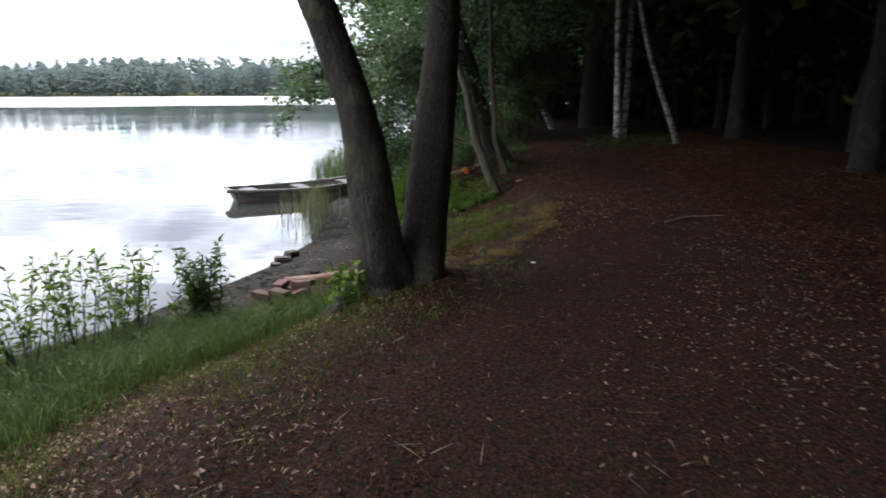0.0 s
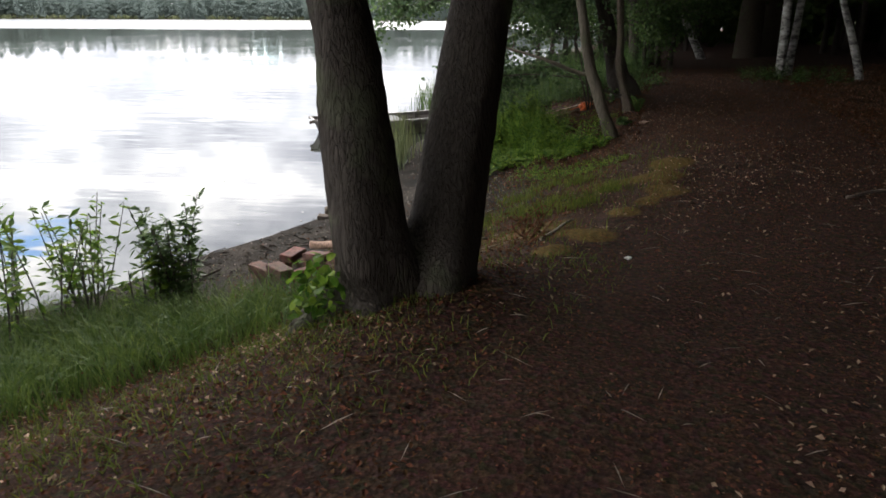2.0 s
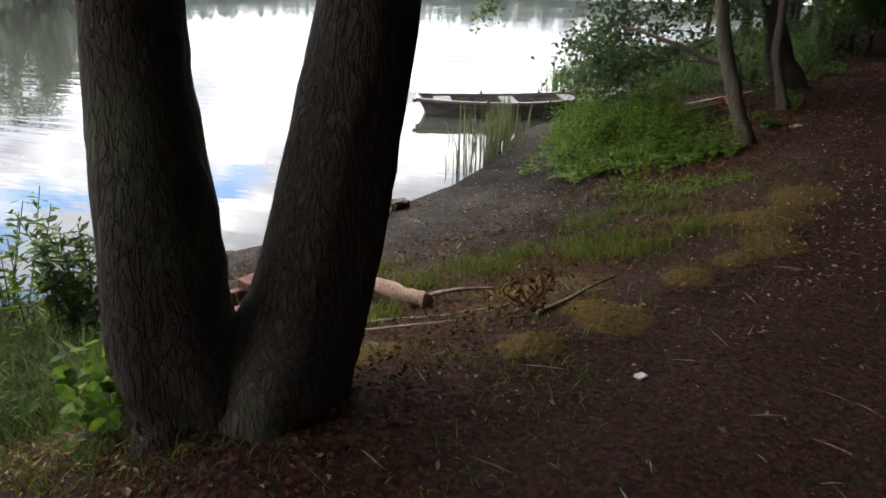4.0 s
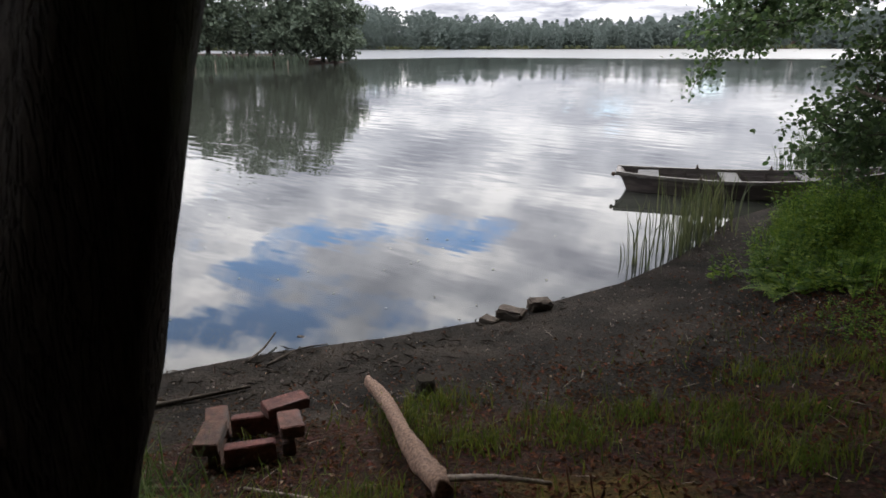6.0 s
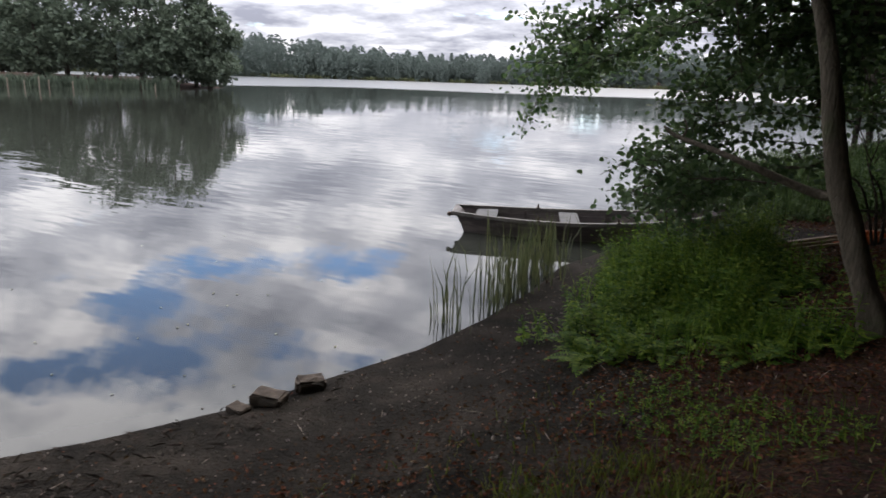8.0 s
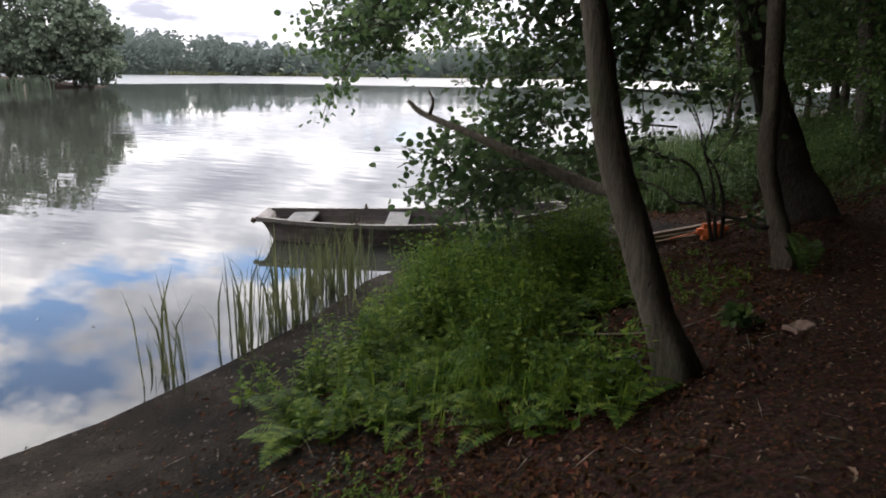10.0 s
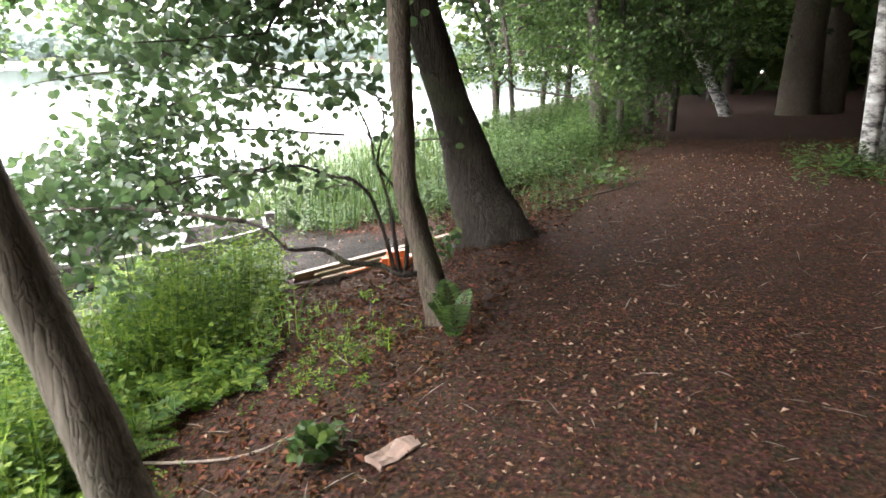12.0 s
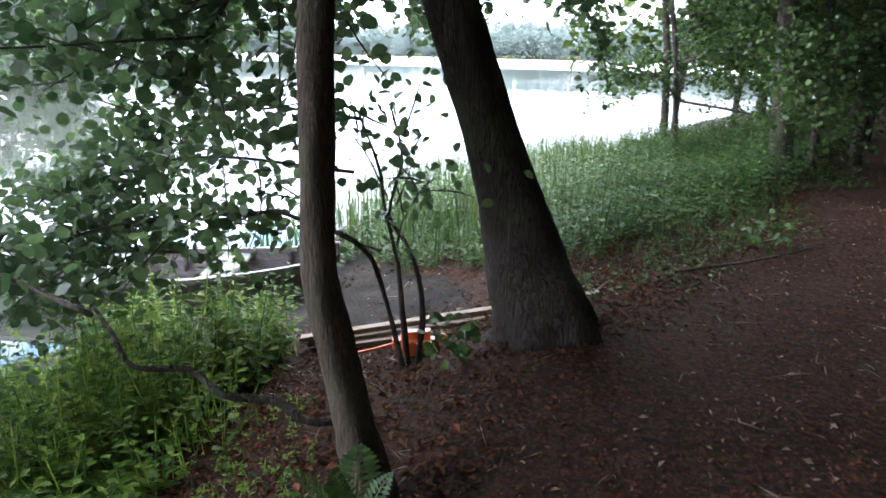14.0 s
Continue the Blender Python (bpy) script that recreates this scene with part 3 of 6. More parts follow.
# ---- trees ----
def leaf_cloud(centres, spread, count, size, seed, sides=4, droop=0.3, squash=0.7):
    """Leaves scattered in soft clumps round the centres."""
    r = np.random.default_rng(seed)
    C = np.asarray(centres, float)
    k = r.integers(0, len(C), count)
    P = C[k] + np.clip(r.standard_normal((count, 3)), -1.4, 1.4) * np.array([spread, spread, spread * squash])
    N = unit(count, r) * 0.8 + np.array([0, 0, 0.7])
    D = unit(count, r) - np.array([0, 0, droop])
    L = size * r.uniform(0.6, 1.3, count)
    return leaves(P, N, D, L, L * r.uniform(0.7, 0.95, count), sides)


def limb_points(start, direction, length, r, bend=0.25, n=4, lift=0.0):
    p = np.array(start, float); d = np.array(direction, float); d /= np.linalg.norm(d)
    out = [p.copy()]
    for _ in range(n):
        d = d + r.standard_normal(3) * bend * 0.5 + np.array([0, 0, lift]); d /= np.linalg.norm(d)
        p = p + d * length / n
        out.append(p.copy())
    return out


def tree(name, base, path, radii, label, mat, limbs=(), crown=None, seg=14, group="", flutes=4, crown_mat=None, steps=5):
    """A tree: trunk along a path relative to its base, limbs, twigs with leaves."""
    t = thing(name, base, label, "tree", group)
    child("trunk", tubes_mesh("trunk", [(path, radii, seg, steps, 0.05, flutes)], mat), t)
    for pts, rad in limbs:
        child("limb", tubes_mesh("limb", [(pts, rad, 7, 4, 0.05, 0)], mat), t)
    if crown:
        V, F = leaf_cloud(**crown)
        child("crown", mesh_np("crown", V, F, crown_mat or M_LEAF), t)
    return t


def crown_points(r, top, radius, low, n):
    """Clump centres for a high, uneven crown."""
    a = r.uniform(0, 6.28, n); u = r.uniform(0, 1, n)
    z = low + (top - low) * u
    rad = radius * np.sqrt(r.uniform(0.05, 1, n)) * (0.35 + 1.1 * np.sin(np.pi * np.clip(u * 0.85 + 0.12, 0, 1)))
    return np.stack([rad * np.cos(a), rad * np.sin(a), z], 1)


def wood_tree(seed, mat, tall, girth, crown_low, crown_rad, leaf, count, name, label, lean=0.3):
    r = np.random.default_rng(seed)
    path = [(0, 0, -0.25), (0, 0, 0.15), (0.03, 0, 1.2)] + [(lean * (z / tall) + r.normal(0, 0.06), r.normal(0, 0.08), z) for z in np.linspace(2.6, tall, 5)]
    rad = [girth * 1.5, girth * 1.25, girth] + list(np.linspace(girth * 0.95, girth * 0.2, 5))
    C = crown_points(r, tall * 1.05, crown_rad, crown_low, 46)
    limbs = []
    for k in range(6):
        c = C[r.integers(0, len(C))]
        z0 = max(1.5, c[2] - np.hypot(c[0], c[1]) * 0.6)
        s = np.array([np.interp(z0, [p[2] for p in path], [p[i] for p in path]) for i in (0, 1)] + [z0])
        limbs.append(([s, s * 0.5 + c * 0.5 + r.normal(0, 0.12, 3), c], [girth * 0.32, girth * 0.2, girth * 0.06]))
    return tree(name, (0, 0, 0), path, rad, label, mat, limbs, dict(centres=C, spread=crown_rad * 0.26, count=count, size=leaf, seed=seed + 1), seg=9, steps=3, group="woodland trees", crown_mat=M_LEAF_FAR)


def twin_tree():
    """The forked alder on the bank's lip."""
    b = (-0.56, 3.58, 0.0)
    z0 = ground_z(b[0], b[1]) - 0.06
    t = thing("twin_trunk_tree", (b[0], b[1], 0), "dark furrowed alder forked into two trunks on the bank", "tree")
    left = [(-0.14, -0.10, z0 - 0.2), (-0.15, -0.09, z0 + 0.12), (-0.19, -0.15, 1.25), (-0.29, -0.05, 1.9), (-0.38, 0.05, 2.4), (-0.59, 0.17, 3.0), (-0.83, 0.28, 3.6), (-1.16, 0.45, 4.6), (-1.5, 1.1, 6.5), (-1.7, 1.3, 9.0)]
    right = [(0.10, 0.02, z0 - 0.2), (0.10, 0.02, z0 + 0.12), (0.16, 0.15, 1.3), (0.246, 0.355, 2.0), (0.348, 0.58, 3.0), (0.385, 0.68, 3.6), (0.46, 0.8, 4.6), (0.6, 1.3, 6.5), (0.9, 1.6, 9.0)]
    child("trunk", tubes_mesh("trunk", [(left, [0.32, 0.255, 0.205, 0.176, 0.156, 0.142, 0.134, 0.125, 0.10, 0.05], 28, 8, 0.03, 5)], M_BARK), t)
    child("trunk", tubes_mesh("trunk", [(right, [0.34, 0.275, 0.205, 0.178, 0.150, 0.138, 0.128, 0.11, 0.05], 28, 8, 0.03, 4)], M_BARK), t)
    r = np.random.default_rng(21)
    # crowns above the view, spread over path and beach to cast shade
    C = np.vstack([crown_points(r, 11, 3.2, 5.4, 60) + (-0.6, 1.1, 0), crown_points(r, 11, 3.6, 5.4, 70) + (1.6, 0.8, 0), crown_points(r, 10, 3.0, 5.6, 60) + (-0.6, 3.6, 0)])
    V, F = leaf_cloud(C, 0.55, 22000, 0.18, 22)
    child("crown", mesh_np("crown", V, F, M_LEAF), t)
    for k in range(7):
        a = r.uniform(0, 6.28)
        d = np.array([math.cos(a), math.sin(a), 0])
        p0 = np.array([0, 0, z0 + 0.10]) + d * 0.22
        L = r.uniform(0.3, 0.65)
        pts = [p0, p0 + d * L * 0.4 - (0, 0, 0.09)]
        q = p0 + d * L
        pts.append(np.array([q[0], q[1], ground_z(b[0] + q[0], b[1] + q[1]) - 0.05]))
        child("root", tubes_mesh("root", [(pts, [0.085, 0.06, 0.03], 8, 4, 0.06, 0)], M_BARK), t)
    return t


def shoots(at, n, r, spread, tall):
    """Leafy suckers at a trunk's foot."""
    V = []
    Fo = []
    off = 0
    for _ in range(n):
        a = r.uniform(0, 6.28); b = np.array(at) + np.array([math.cos(a), math.sin(a), 0]) * r.uniform(0, spread)
        m = 9
        P = b + np.stack([r.normal(0, 0.04, m), r.normal(0, 0.04, m), np.linspace(0.05, tall * r.uniform(0.6, 1), m)], 1)
        v, f = leaves(P, unit(m, r) + (0, 0, 0.9), unit(m, r), r.uniform(0.05, 0.09, m), 0.045)
        V.append(v); Fo.append(f + off); off += len(v)
    return np.vstack(V), np.vstack(Fo)


def bough_leaves(paths, per_m, size, seed, spread=0.16, twig=True):
    """Leaves hanging round a set of boughs."""
    r = np.random.default_rng(seed)
    P = []
    for pts in paths:
        C, _ = smooth_path(pts, np.ones(len(pts)), 10)
        length = np.linalg.norm(np.diff(C, axis=0), axis=1).sum()
        n = int(per_m * length)
        u = r.uniform(0.12, 1.05, n) * (len(C) - 1)
        i = np.clip(u.astype(int), 0, len(C) - 2)
        P.append(C[i] + (C[i + 1] - C[i]) * (u - i)[:, None] + r.standard_normal((n, 3)) * (spread, spread, spread * 0.8))
    P = np.vstack(P)
    n = len(P)
    L = size * r.uniform(0.6, 1.2, n)
    return leaves(P, unit(n, r) * 0.75 + (0, 0, 0.6), unit(n, r) + (0, 0, -0.5), L, L * r.uniform(0.75, 1.0, n), 8)


def spray(start, end, r, n, length, droop):
    """A bough from start to end with side twigs; all as paths."""
    s, e = np.array(start, float), np.array(end, float)
    mid = (s + e) / 2 + (0, 0, droop) + r.normal(0, 0.08, 3)
    main = [s, mid, e]
    C, _ = smooth_path(main, np.ones(3), 10)
    twigs = []
    for _ in range(n):
        k = r.integers(4, len(C))
        d = (e - s) / np.linalg.norm(e - s) * 0.6 + r.normal(0, 0.7, 3) * (1, 1, 0.6)
        twigs.append(limb_points(C[k], d, length * r.uniform(0.5, 1.1), r, 0.3, 3, -0.06))
    return main, twigs


def boughs(t, list_of, seed, per_m=85, size=0.075, spread=0.13, thick=0.028, n=9, length=0.9, mat=None, leaf_mat=None):
    """Boughs with twigs and leaves under a tree; ends given in world places."""
    base = np.array(t.matrix_world.translation)
    r = np.random.default_rng(seed)
    for start, end, droop in list_of:
        main, twigs = spray(np.array(start) - base, np.array(end) - base, r, n, length, droop)
        specs = [(main, [thick, thick * 0.7, thick * 0.25], 7, 6, 0.05, 0)] + [(w, [thick * 0.3, 0.006, 0.005, 0.003], 5, 2, 0.03, 0) for w in twigs]
        limb = child("limb", tubes_mesh("limb", specs, mat or M_TWIG), t)
        V, F = bough_leaves([main] + twigs, per_m, size, seed + 1, spread)
        child("foliage", mesh_np("foliage", V, F, leaf_mat or M_LEAF), limb)
        seed += 2


def leaning_tree():
    b = (1.05, 10.5, 0.0)
    z0 = ground_z(b[0], b[1])
    t = thing("leaning_tree", b, "slender grey alder leaning over ferns towards the lake", "tree")
    path = [(0.05, 0, z0 - 0.2), (0.01, 0.01, z0 + 0.08), (-0.10, 0.0, 1.0), (-0.22, 0.01, 1.34), (-0.33, 0.02, 1.62), (-0.43, 0.0, 2.0), (-0.53, 0.02, 2.5), (-0.70, 0.15, 3.05), (-0.95, 0.25, 3.9), (-1.2, 0.4, 5.5), (-1.3, 0.6, 7.5)]
    child("trunk", tubes_mesh("trunk", [(path, [0.15, 0.11, 0.084, 0.080, 0.086, 0.07, 0.064, 0.058, 0.05, 0.04, 0.015], 16, 8, 0.05, 4)], M_BARK_SMOOTH), t)
    snag = [(-0.32, 0.02, 1.62), (-0.5, 0.08, 1.60), (-0.92, 0.0, 1.76), (-1.22, 0.06, 1.85), (-1.55, 0.18, 1.93), (-1.67, 0.21, 2.0)]
    limb = child("broken_limb", tubes_mesh("broken_limb", [(snag, [0.04, 0.032, 0.026, 0.022, 0.018, 0.010], 9, 6, 0.08, 0), ([(-1.50, 0.16, 1.92), (-1.47, 0.15, 2.0), (-1.50, 0.15, 2.07)], [0.014, 0.010, 0.004], 6, 3, 0.05, 0)], M_BARK_SMOOTH), t, "bare snapped-off limb")
    r = np.random.default_rng(31)
    # the second, unseen crown is added over the path to shade it
    C = np.vstack([crown_points(r, 9, 3.0, 5.4, 60) + (-0.9, 0.3, 0), crown_points(r, 9.5, 3.6, 5.8, 60) + (2.0, -0.6, 0)])
    V, F = leaf_cloud(C, 0.5, 17000, 0.20, 32, 4)
    child("crown", mesh_np("crown", V, F, M_LEAF), t)
    return t


def thin_tree():
    b = (1.49, 12.5, 0.0)
    z0 = ground_z(b[0], b[1])
    t = thing("thin_tree", b, "thin grey-brown tree with a kinked stem beside a fern", "tree")
    path = [(0.03, 0, z0 - 0.2), (0.01, 0, z0 + 0.05), (-0.12, 0.02, 1.3), (-0.2, 0.02, 1.62), (-0.21, 0.03, 2.0), (-0.25, 0.1, 2.5), (-0.28, 0.2, 3.0), (-0.3, 0.3, 4.2), (-0.35, 0.4, 6.0), (-0.4, 0.5, 8.0)]
    child("trunk", tubes_mesh("trunk", [(path, [0.12, 0.085, 0.066, 0.06, 0.06, 0.056, 0.054, 0.05, 0.035, 0.012], 16, 8, 0.06, 4)], M_BARK_GREY), t)
    bough = [(-0.09, 0.0, 1.12), (-0.20, -0.07, 1.11), (-0.32, -0.09, 1.16), (-0.46, -0.20, 1.20), (-0.59, -0.22, 1.27), (-0.74, -0.33, 1.29), (-0.87, -0.31, 1.38), (-1.15, -0.2, 1.42)]
    child("limb", tubes_mesh("limb", [(bough, [0.020, 0.016, 0.015, 0.013, 0.012, 0.010, 0.008, 0.004], 9, 4, 0.2, 0)], M_BARK), t)
    boughs(t, [((0.5, 12.2, 1.42), (-1.2, 12.2, 1.35), 0.1)], 43, per_m=60, n=8, length=0.6, thick=0.012)
    r = np.random.default_rng(41)
    # an unseen second crown, made up to darken the path below
    C = np.vstack([crown_points(r, 9, 3.0, 5.6, 60) + (0.3, 0.2, 0), crown_points(r, 9.5, 3.6, 5.8, 60) + (2.6, 1.4, 0)])
    V, F = leaf_cloud(C, 0.5, 17000, 0.20, 42, 4)
    child("crown", mesh_np("crown", V, F, M_LEAF), t)
    return t


def big_tree():
    b = (1.55, 14.05, 0.0)
    z0 = ground_z(b[0], b[1])
    t = thing("big_leaning_tree", b, "thick dark alder with a flared foot leaning towards the lake", "tree")
    path = [(0.06, 0, z0 - 0.25), (0.03, 0, z0 + 0.06), (-0.10, 0.03, 1.25), (-0.175, 0.03, 1.5), (-0.335, -0.04, 2.0), (-0.635, -0.2, 3.0), (-1.03, -0.3, 4.2), (-1.3, -0.4, 6.0), (-1.5, -0.4, 9.0)]
    child("trunk", tubes_mesh("trunk", [(path, [0.37, 0.272, 0.228, 0.186, 0.148, 0.125, 0.11, 0.09, 0.03], 26, 8, 0.03, 5)], M_BARK), t)
    r = np.random.default_rng(51)
    C = crown_points(r, 10, 2.8, 3.6, 70) + (-1.3, -0.3, 0)
    V, F = leaf_cloud(C, 0.5, 14000, 0.085, 52, 6)
    child("crown", mesh_np("crown", V, F, M_LEAF), t)
    boughs(t, [((0.8, 13.85, 3.3), (-3.0, 13.45, 2.9), 0.35), ((-2.1, 13.5, 3.15), (-3.0, 13.6, 2.35), 0.2), ((-1.2, 13.6, 3.3), (-2.7, 13.9, 2.6), 0.2), ((0.85, 13.8, 3.1), (-2.1, 12.9, 2.55), 0.4), ((0.8, 13.8, 3.3), (-2.6, 15.0, 2.7), 0.45),
               ((0.75, 13.8, 3.4), (-1.2, 12.2, 2.9), 0.3), ((0.8, 13.8, 3.2), (-1.1, 13.9, 2.2), 0.4), ((0.75, 13.8, 2.9), (0.2, 12.9, 2.15), 0.3), ((0.7, 13.8, 3.0), (-0.6, 13.2, 2.2), 0.3), ((0.8, 13.8, 3.3), (1.2, 16.2, 2.4), 0.4), ((0.7, 13.8, 3.5), (-0.2, 15.8, 2.6), 0.4)], 53, per_m=72, size=0.078, spread=0.11, n=17, length=1.0)
    return t


def low_alder():
    """The small many-stemmed alder whose boughs hang over the boat."""
    b = (0.92, 13.75, 0.0)
    z0 = ground_z(b[0], b[1])
    t = thing("low_alder_bush", b, "small many-stemmed alder with drooping leafy boughs over the boat", "tree")
    stems = [[(0, 0, z0 - 0.1), (-0.05, 0.0, z0 + 0.3), (-0.10, 0.03, 1.25), (-0.22, 0.08, 1.55), (-0.27, 0.1, 1.75), (-0.42, 0.12, 2.05)],
             [(-0.02, 0, z0 - 0.1), (-0.12, -0.03, z0 + 0.32), (-0.22, -0.05, 1.28), (-0.33, -0.13, 1.41), (-0.50, -0.15, 1.44), (-0.68, -0.26, 1.52), (-0.90, -0.28, 1.47), (-1.15, -0.38, 1.47), (-1.7, -0.55, 1.33)],
             [(0.03, 0, z0 - 0.1), (0.02, 0.1, z0 + 0.3), (-0.07, 0.12, 1.3), (-0.20, 0.1, 1.5), (-0.16, 0.16, 1.8), (-0.25, 0.2, 2.05)]]
    for s in stems:
        child("stem", tubes_mesh("stem", [(s, list(np.linspace(0.017, 0.005, len(s))), 9, 4, 0.2, 0)], M_BARK), t)
    boughs(t, [((-0.1, 13.15, 1.33), (-1.55, 12.8, 1.05), 0.16), ((0.5, 13.9, 2.0), (-1.5, 13.8, 1.55), 0.25), ((0.45, 13.9, 1.7), (-1.4, 13.2, 1.45), 0.15),
               ((-0.4, 13.1, 1.3), (-1.5, 13.5, 1.05), 0.16), ((0.2, 13.6, 1.5), (-1.0, 12.3, 1.15), 0.12)], 63, per_m=62, size=0.078, spread=0.12, n=13, length=0.75, thick=0.011)
    boughs(t, [((0.72, 13.83, 1.6), (0.40, 13.7, 2.05), 0.05), ((0.75, 13.87, 1.55), (0.78, 13.75, 2.0), 0.03), ((0.70, 13.8, 1.3), (0.30, 13.6, 1.6), 0.04), ((0.8, 13.8, 1.35), (1.05, 13.7, 1.75), 0.04)], 71, per_m=26, size=0.06, spread=0.09, n=6, length=0.4, thick=0.006)
    return t


twin_tree()
leaning_tree()
thin_tree()
big_tree()
low_alder()


def young_tree(name, base, path, radii, label, mat, seed, ends, per_m=60, size=0.08, n=10, length=0.9):
    t = tree(name, base, path, radii, label, mat, group="understorey trees", flutes=3)
    boughs(t, ends, seed, per_m=per_m, size=size, n=n, length=length, thick=0.022, leaf_mat=M_UNDER)
    top = path[-1]
    # top crown out of view, added to shade the boughs under it
    V, F = leaf_cloud(crown_points(np.random.default_rng(seed), 8.5, 2.5, 5.0, 40) + (top[0], top[1], 0), 0.45, 5200, 0.2, seed + 9)
    child("crown", mesh_np("crown", V, F, M_UNDER), t)
    return t


def side_boughs(x, y, lo, hi, n, reach, r):
    out = []
    for k in range(n):
        a = r.uniform(0, 6.28); z = r.uniform(lo, hi)
        d = reach * r.uniform(0.5, 1.1)
        out.append(((x, y, z), (x + d * math.cos(a), y + d * math.sin(a), z + r.uniform(-0.5, 0.3)), r.uniform(0.1, 0.35)))
    return out


ru = np.random.default_rng(77)
for (x, y, lean_x, rad) in ((2.40, 20.3, -0.35, 0.12), (2.75, 20.9, -0.15, 0.05), (3.3, 22.2, 0.0, 0.075), (3.75, 22.5, 0.15, 0.06), (0.9, 21.6, -0.5, 0.04), (0.2, 24.5, -0.4, 0.07), (3.6, 26.0, 0.2, 0.08)):
    zb = ground_z(x, y)
    young_tree("young_tree", (x, y, 0), [(0, 0, zb - 0.15), (0, 0, zb + 0.1), (lean_x * 0.3, 0.05, 2.4), (lean_x, 0.1, 4.2), (lean_x * 1.6, 0.2, 6.5)], [rad * 1.5, rad * 1.15, rad, rad * 0.8, rad * 0.3],
               "young broadleaf tree with leafy boughs at the wood's edge", M_BARK, int(x * 100 + y), side_boughs(x, y, 1.4 if x < 2 else 2.2, 4.9, 13 if x < 2 else 10, 1.9 if x < 2 else 1.5, ru), per_m=80, size=0.066)


# birches and big trunks along the path
def plain_tree(name, x, y, path, radii, label, mat, group="", seed=1, crown_at=None, crown_rad=2.0, count=2500, seg=14):
    zb = ground_z(x, y)
    full = [(0, 0, zb - 0.25), (0, 0, zb + 0.1)] + [(a, b, zb + c) for a, b, c in path]
    crown = None
    if crown_at:
        r = np.random.default_rng(seed)
        C = crown_points(r, crown_at[3], crown_rad, crown_at[2], 40) + (crown_at[0], crown_at[1], 0)
        crown = dict(centres=C, spread=0.55, count=count, size=0.30, seed=seed + 1)
    return tree(name, (x, y, 0), full, radii, label, mat, crown=crown, group=group, seg=seg, crown_mat=M_LEAF_FAR)


# crowns here lie above the view; the widest are made up for shade
plain_tree("birch", 5.78, 18.7, [(-0.05, 0, 1.5), (-0.12, 0.05, 3.2), (-0.2, 0.1, 6), (-0.2, 0.2, 11)], [0.16, 0.115, 0.098, 0.09, 0.075, 0.03], "white-barked birch with dark bands standing by the path", M_BIRCH, "birches", 3, (-0.8, 0.2, 5.5, 12), 4.2, 6000)
plain_tree("birch", 6.02, 18.85, [(0.04, 0, 1.5), (0.06, 0.05, 3.2), (0.15, 0.1, 6), (0.3, 0.2, 11)], [0.14, 0.10, 0.085, 0.08, 0.065, 0.03], "white-barked birch with dark bands standing by the path", M_BIRCH, "birches", 4)
plain_tree("leaning_birch", 7.0, 17.15, [(-0.25, 0, 0.8), (-0.62, 0, 1.7), (-1.05, 0, 3.0), (-1.35, 0.1, 4.6), (-1.6, 0.2, 8)], [0.13, 0.09, 0.078, 0.07, 0.062, 0.05, 0.02], "slender birch bent sideways over the path", M_BIRCH, "birches", 5, (-1.5, 0.2, 5.5, 9), 1.6, 1500)
plain_tree("leaning_birch", 5.3, 26.1, [(-0.5, 0, 1.0), (-1.3, 0, 2.4), (-2.0, 0.1, 4.0), (-2.6, 0.2, 7)], [0.2, 0.15, 0.12, 0.11, 0.09, 0.03], "slender birch bent sideways over the path", M_BIRCH, "birches", 6)
plain_tree("large_trunk", 6.95, 26.5, [(0, 0, 1.5), (0, 0, 4), (0.1, 0, 8), (0.1, 0, 13)], [0.58, 0.46, 0.38, 0.35, 0.28, 0.1], "broad grey trunk of an old woodland tree", M_BARK_GREY, "", 7, (0, 0, 7, 14), 3.0, 3500)
plain_tree("large_trunk", 7.75, 27.0, [(0, 0, 1.5), (0.1, 0, 4), (0.1, 0, 8), (0.1, 0, 13)], [0.45, 0.36, 0.30, 0.27, 0.2, 0.08], "broad grey trunk of an old woodland tree", M_BARK_GREY, "", 8)
plain_tree("old_tree", 8.97, 17.7, [(0.02, 0, 1.5), (0.05, 0, 4), (0.1, 0, 8), (0.1, 0, 13)], [0.36, 0.27, 0.22, 0.2, 0.17, 0.06], "straight grey-brown woodland trunk with a flared foot", M_BARK, "", 9, (-0.8, 0, 5.5, 13), 5.0, 9000)
plain_tree("old_tree", 7.75, 10.05, [(0.06, 0, 1.2), (0.1, 0, 4), (0.1, 0, 8), (0.1, 0, 13)], [0.34, 0.25, 0.19, 0.17, 0.15, 0.06], "straight grey-brown woodland trunk with a flared foot", M_BARK, "", 10, (-1.6, 0, 5, 13), 5.4, 11000)

# ---- the wood: three kinds of tree, planted over and over ----
# the first two kinds have oversized crown leaves, for denser shade
kinds = [wood_tree(101, M_BARK, 13, 0.17, 4.6, 4.6, 0.80, 2000, "woodland_tree", "tall shaded woodland tree with a dark trunk"),
         wood_tree(102, M_BARK, 11, 0.13, 3.6, 3.6, 0.70, 1650, "woodland_tree", "tall shaded woodland tree with a dark trunk"),
         wood_tree(103, M_BARK, 8, 0.08, 1.6, 2.3, 0.30, 1000, "woodland_tree", "low leafy woodland tree in deep shade", 0.6)]
rw = np.random.default_rng(5)
